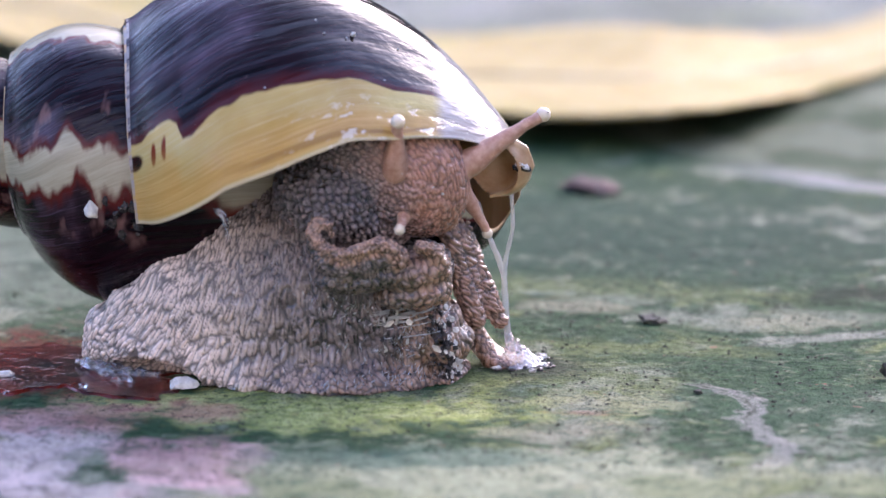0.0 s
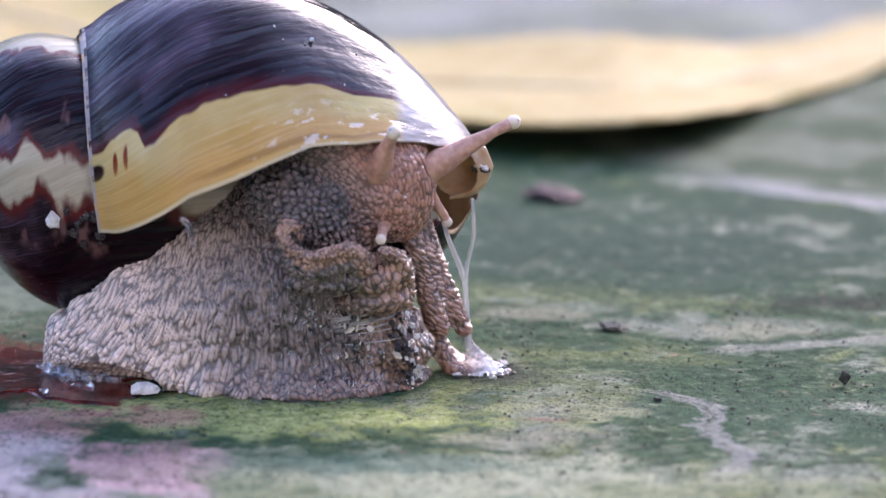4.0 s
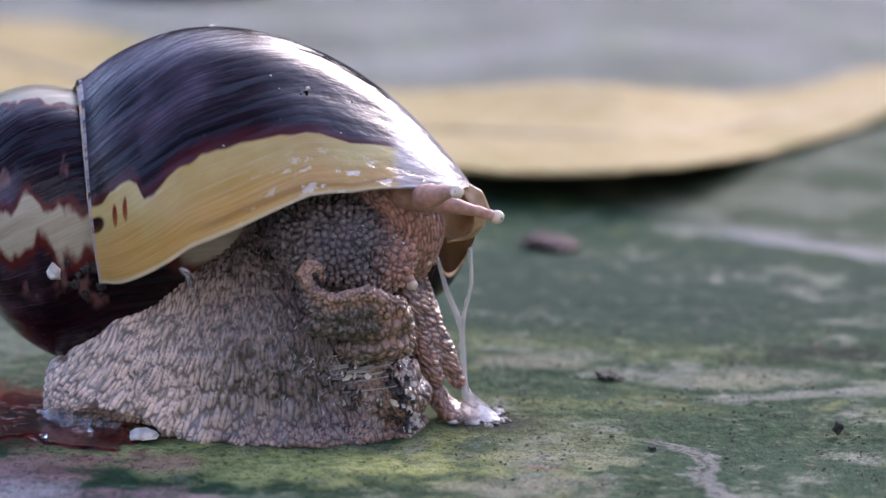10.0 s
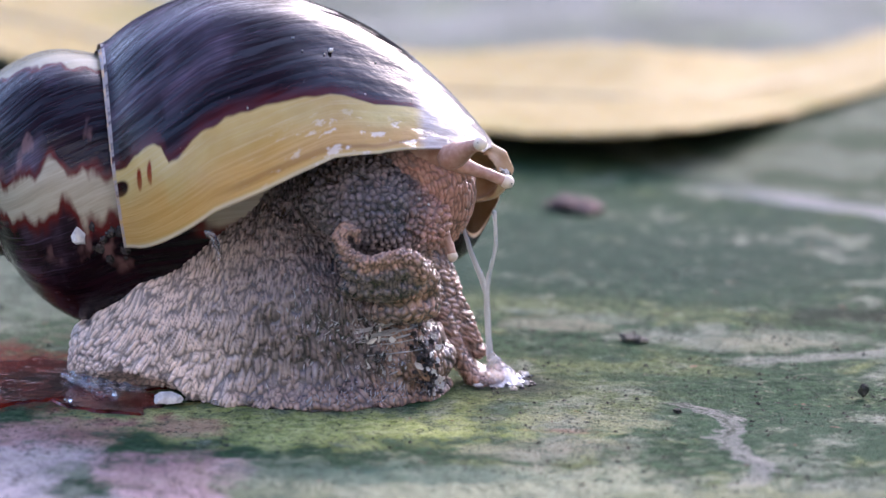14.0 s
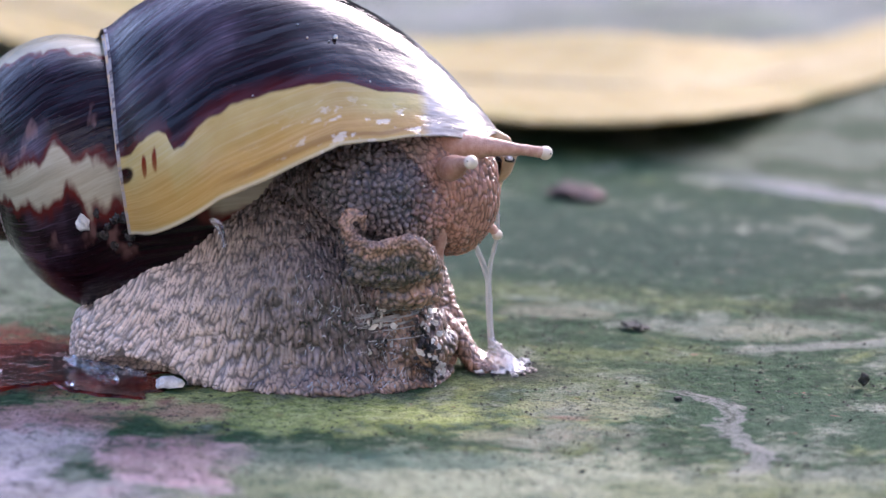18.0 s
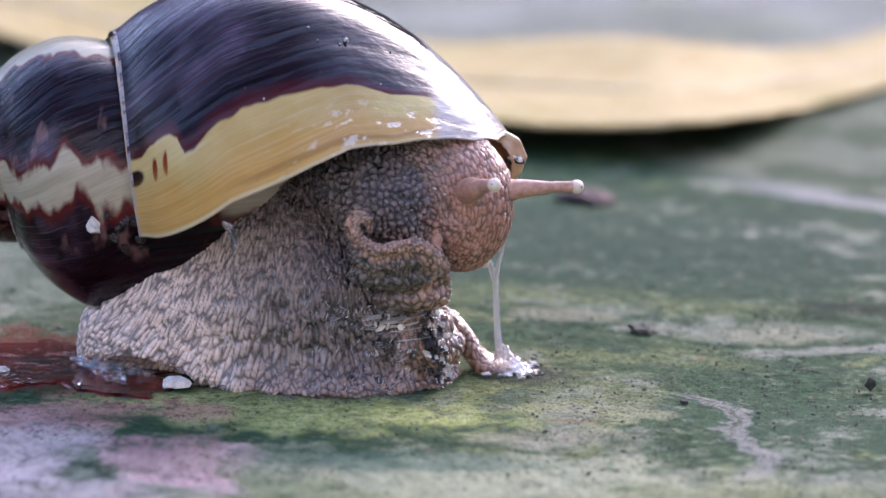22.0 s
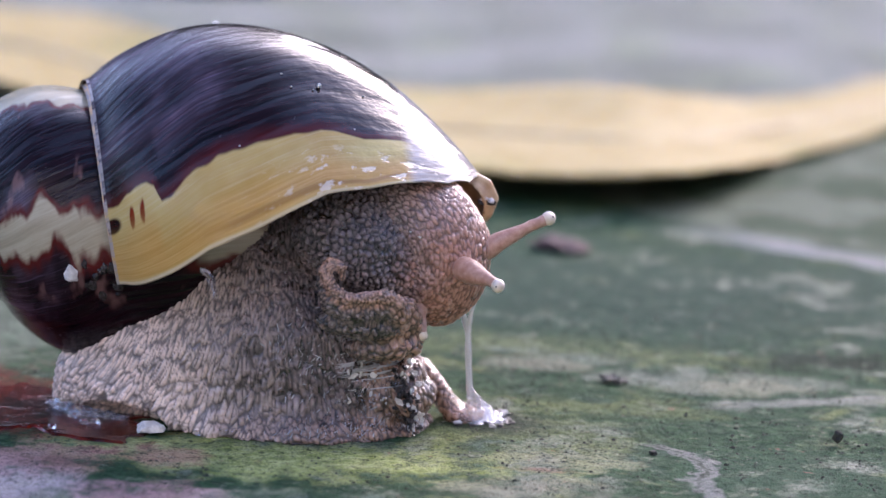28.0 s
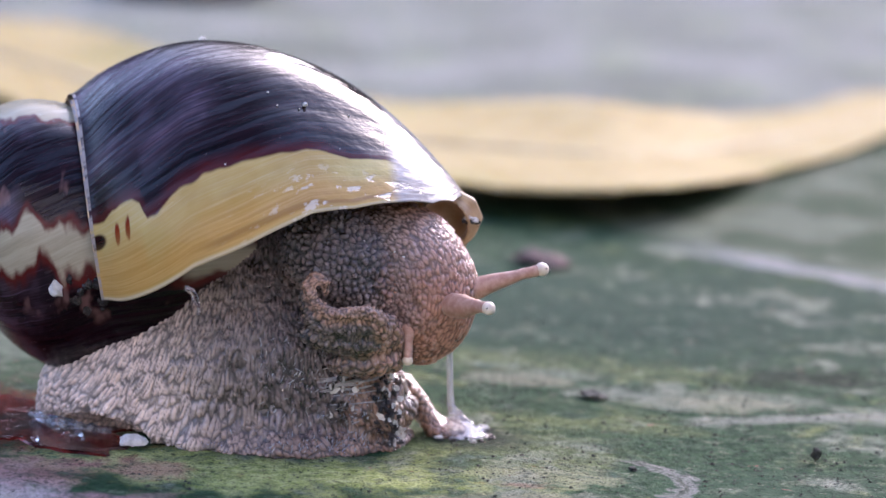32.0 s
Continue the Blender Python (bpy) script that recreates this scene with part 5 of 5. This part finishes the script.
        for t, base, tip in rows:
            b, e = Vector(base), Vector(tip)
            length = ob["reach"]
            if near:
                b.y = face(t, b.x, b.z)
                e.y = b.y - math.sqrt(max(0.0, length ** 2 - (e.x - b.x) ** 2 - (e.z - b.z) ** 2))
                if ob is near_feeler:
                    e.y = min(e.y, -11.0)
            way = (e - b).normalized()
            b = e - way * length
            keys.append((t, Matrix.Translation(b * MM) @ way.to_track_quat("X", "Z").to_matrix().to_4x4()))
        walk(ob, keys)
    for ob, reach, rows in ((near_feeler, 7.0, NEAR_ROWS), (far_feeler, 13.0, FAR_ROWS), (near_palp, 4.6, NEAR_PALP_ROWS), (far_palp, 5.5, FAR_PALP_ROWS)):
        ob["reach"] = reach
        feeler(ob, rows, ob in (near_feeler, near_palp))


HEAD_ROWS = [(0, 11.3, 1.5, 35.0, -24), (3, 11.6, 1.5, 35.2, -22), (6, 13.6, 7, 34.8, -20), (9, 14.0, 10, 35.0, -18), (11, 14.0, 10, 34.8, -16), (13, 14.6, 9, 35.2, -14), (17, 18.5, 8, 32.6, -6),
             (19, 19.7, 7, 31.6, -4), (21, 20.0, 5, 30.7, 0), (23, 20.6, 5, 30.1, 2), (25, 20.8, 5, 30.9, 4), (28, 21, 5, 29.5, 6), (30, 21.6, 5, 27.1, 8), (32, 22, 5, 25.5, 10)]
NEAR_ROWS = [(0, (9.3, -2, 36.8), (9.8, -15, 45.1)), (3, (11.8, -2, 37.4), (13.5, -15, 45.2)), (6, (14.2, -2, 37.9), (19.8, -12, 42)), (9, (16.1, -2, 38.6), (25, -12, 42.6)),
             (11, (17.3, -2, 39.3), (26.1, -12, 43.4)), (13, (18, -2, 39), (26.1, -12, 45.4)), (17, (18.7, -2, 37), (22.9, -7, 39.9)),
             (19, (20.8, -2, 35.6), (24.9, -7, 39.4)), (21, (21.9, -2, 34.8), (25.5, -7, 37.7)), (23, (22.5, -2, 32.5), (27.6, -7, 34.4)), (25, (25.4, -2, 31.7), (30.4, -7, 31.2)),
             (28, (25.9, -2, 29), (31.6, -7, 28)), (30, (26.5, -2, 27), (32.3, -7, 27)), (32, (27.1, -2, 25.4), (33.1, -7, 27))]
FAR_ROWS = [(0, (20.9, 1, 35.9), (33.4, 3, 43.8)), (3, (20.9, 1, 36.6), (34.3, 3, 44.5)), (6, (22.5, 1, 36.7), (36.2, 3, 40.5)), (9, (26.4, 2, 38.3), (34.9, 3, 36.3)), (11, (22.4, 3, 38.3), (30.6, 3, 36.2)),
            (13, (21.9, 3, 38.3), (29.8, 3, 35.8)), (17, (26.9, 3, 39.5), (34.5, 4, 36.5)), (19, (28.7, 4, 37.9), (36.8, 5, 39.3)), (21, (30, 4, 34.7), (39.1, 5, 35.2)),
            (23, (30.2, 4, 31.3), (40.7, 5, 31.9)), (25, (31.4, 4, 33.5), (39.6, 5, 35.8)), (28, (31.1, 4, 31.9), (40, 5, 36.5)), (30, (31.4, 4, 30.1), (40.7, 5, 34.1)), (32, (31.9, 4, 27.4), (42.2, 5, 30.7))]
NEAR_PALP_ROWS = [(0, (10.6, -2, 28.3), (10, -8, 27.3)), (3, (13, -2, 27.3), (12.4, -8, 26.1)), (6, (15, -2, 29.3), (15.4, -6, 26.9)), (9, (16.2, -2, 28.6), (17.7, -4, 24.3)), (11, (17.4, -2, 28.8), (19.9, -4, 25.8)),
                  (13, (19.9, -2, 28.5), (21.9, -4, 24.7)), (17, (18.6, -2, 24.1), (18.8, -5, 19.2)), (19, (19.1, -2, 24.1), (18.9, -5, 18.8)), (21, (17.6, -2, 24.9), (17.6, -5.5, 21.8)), (23, (17, -2, 25.3), (16.9, -5.5, 21.8)),
                  (25, (18.5, -2, 20.7), (18.7, -5, 17.3)), (28, (19, -2, 21.3), (19.5, -5, 17.6)), (30, (20, -2, 21.3), (20.2, -5, 18.3)), (32, (20, -2, 20.3), (20.1, -5.5, 16.1))]
FAR_PALP_ROWS = [(0, (21, 4, 29.7), (24.3, 5, 23.6)), (3, (21.7, 4, 30.3), (24.7, 5, 26.1)), (6, (20.5, 7, 31.1), (22, 7, 27.1)), (13, (20, 7, 32.1), (21, 7, 28.1)), (17, (25.9, 6, 28.1), (28.7, 6, 25.6)), (21, (24.4, 7, 24.6), (26.1, 7, 20.1)),
                 (25, (22.9, 7, 23.1), (23.4, 7, 19.1)), (32, (22, 7, 19.1), (22.5, 7, 15.1))]

motions()
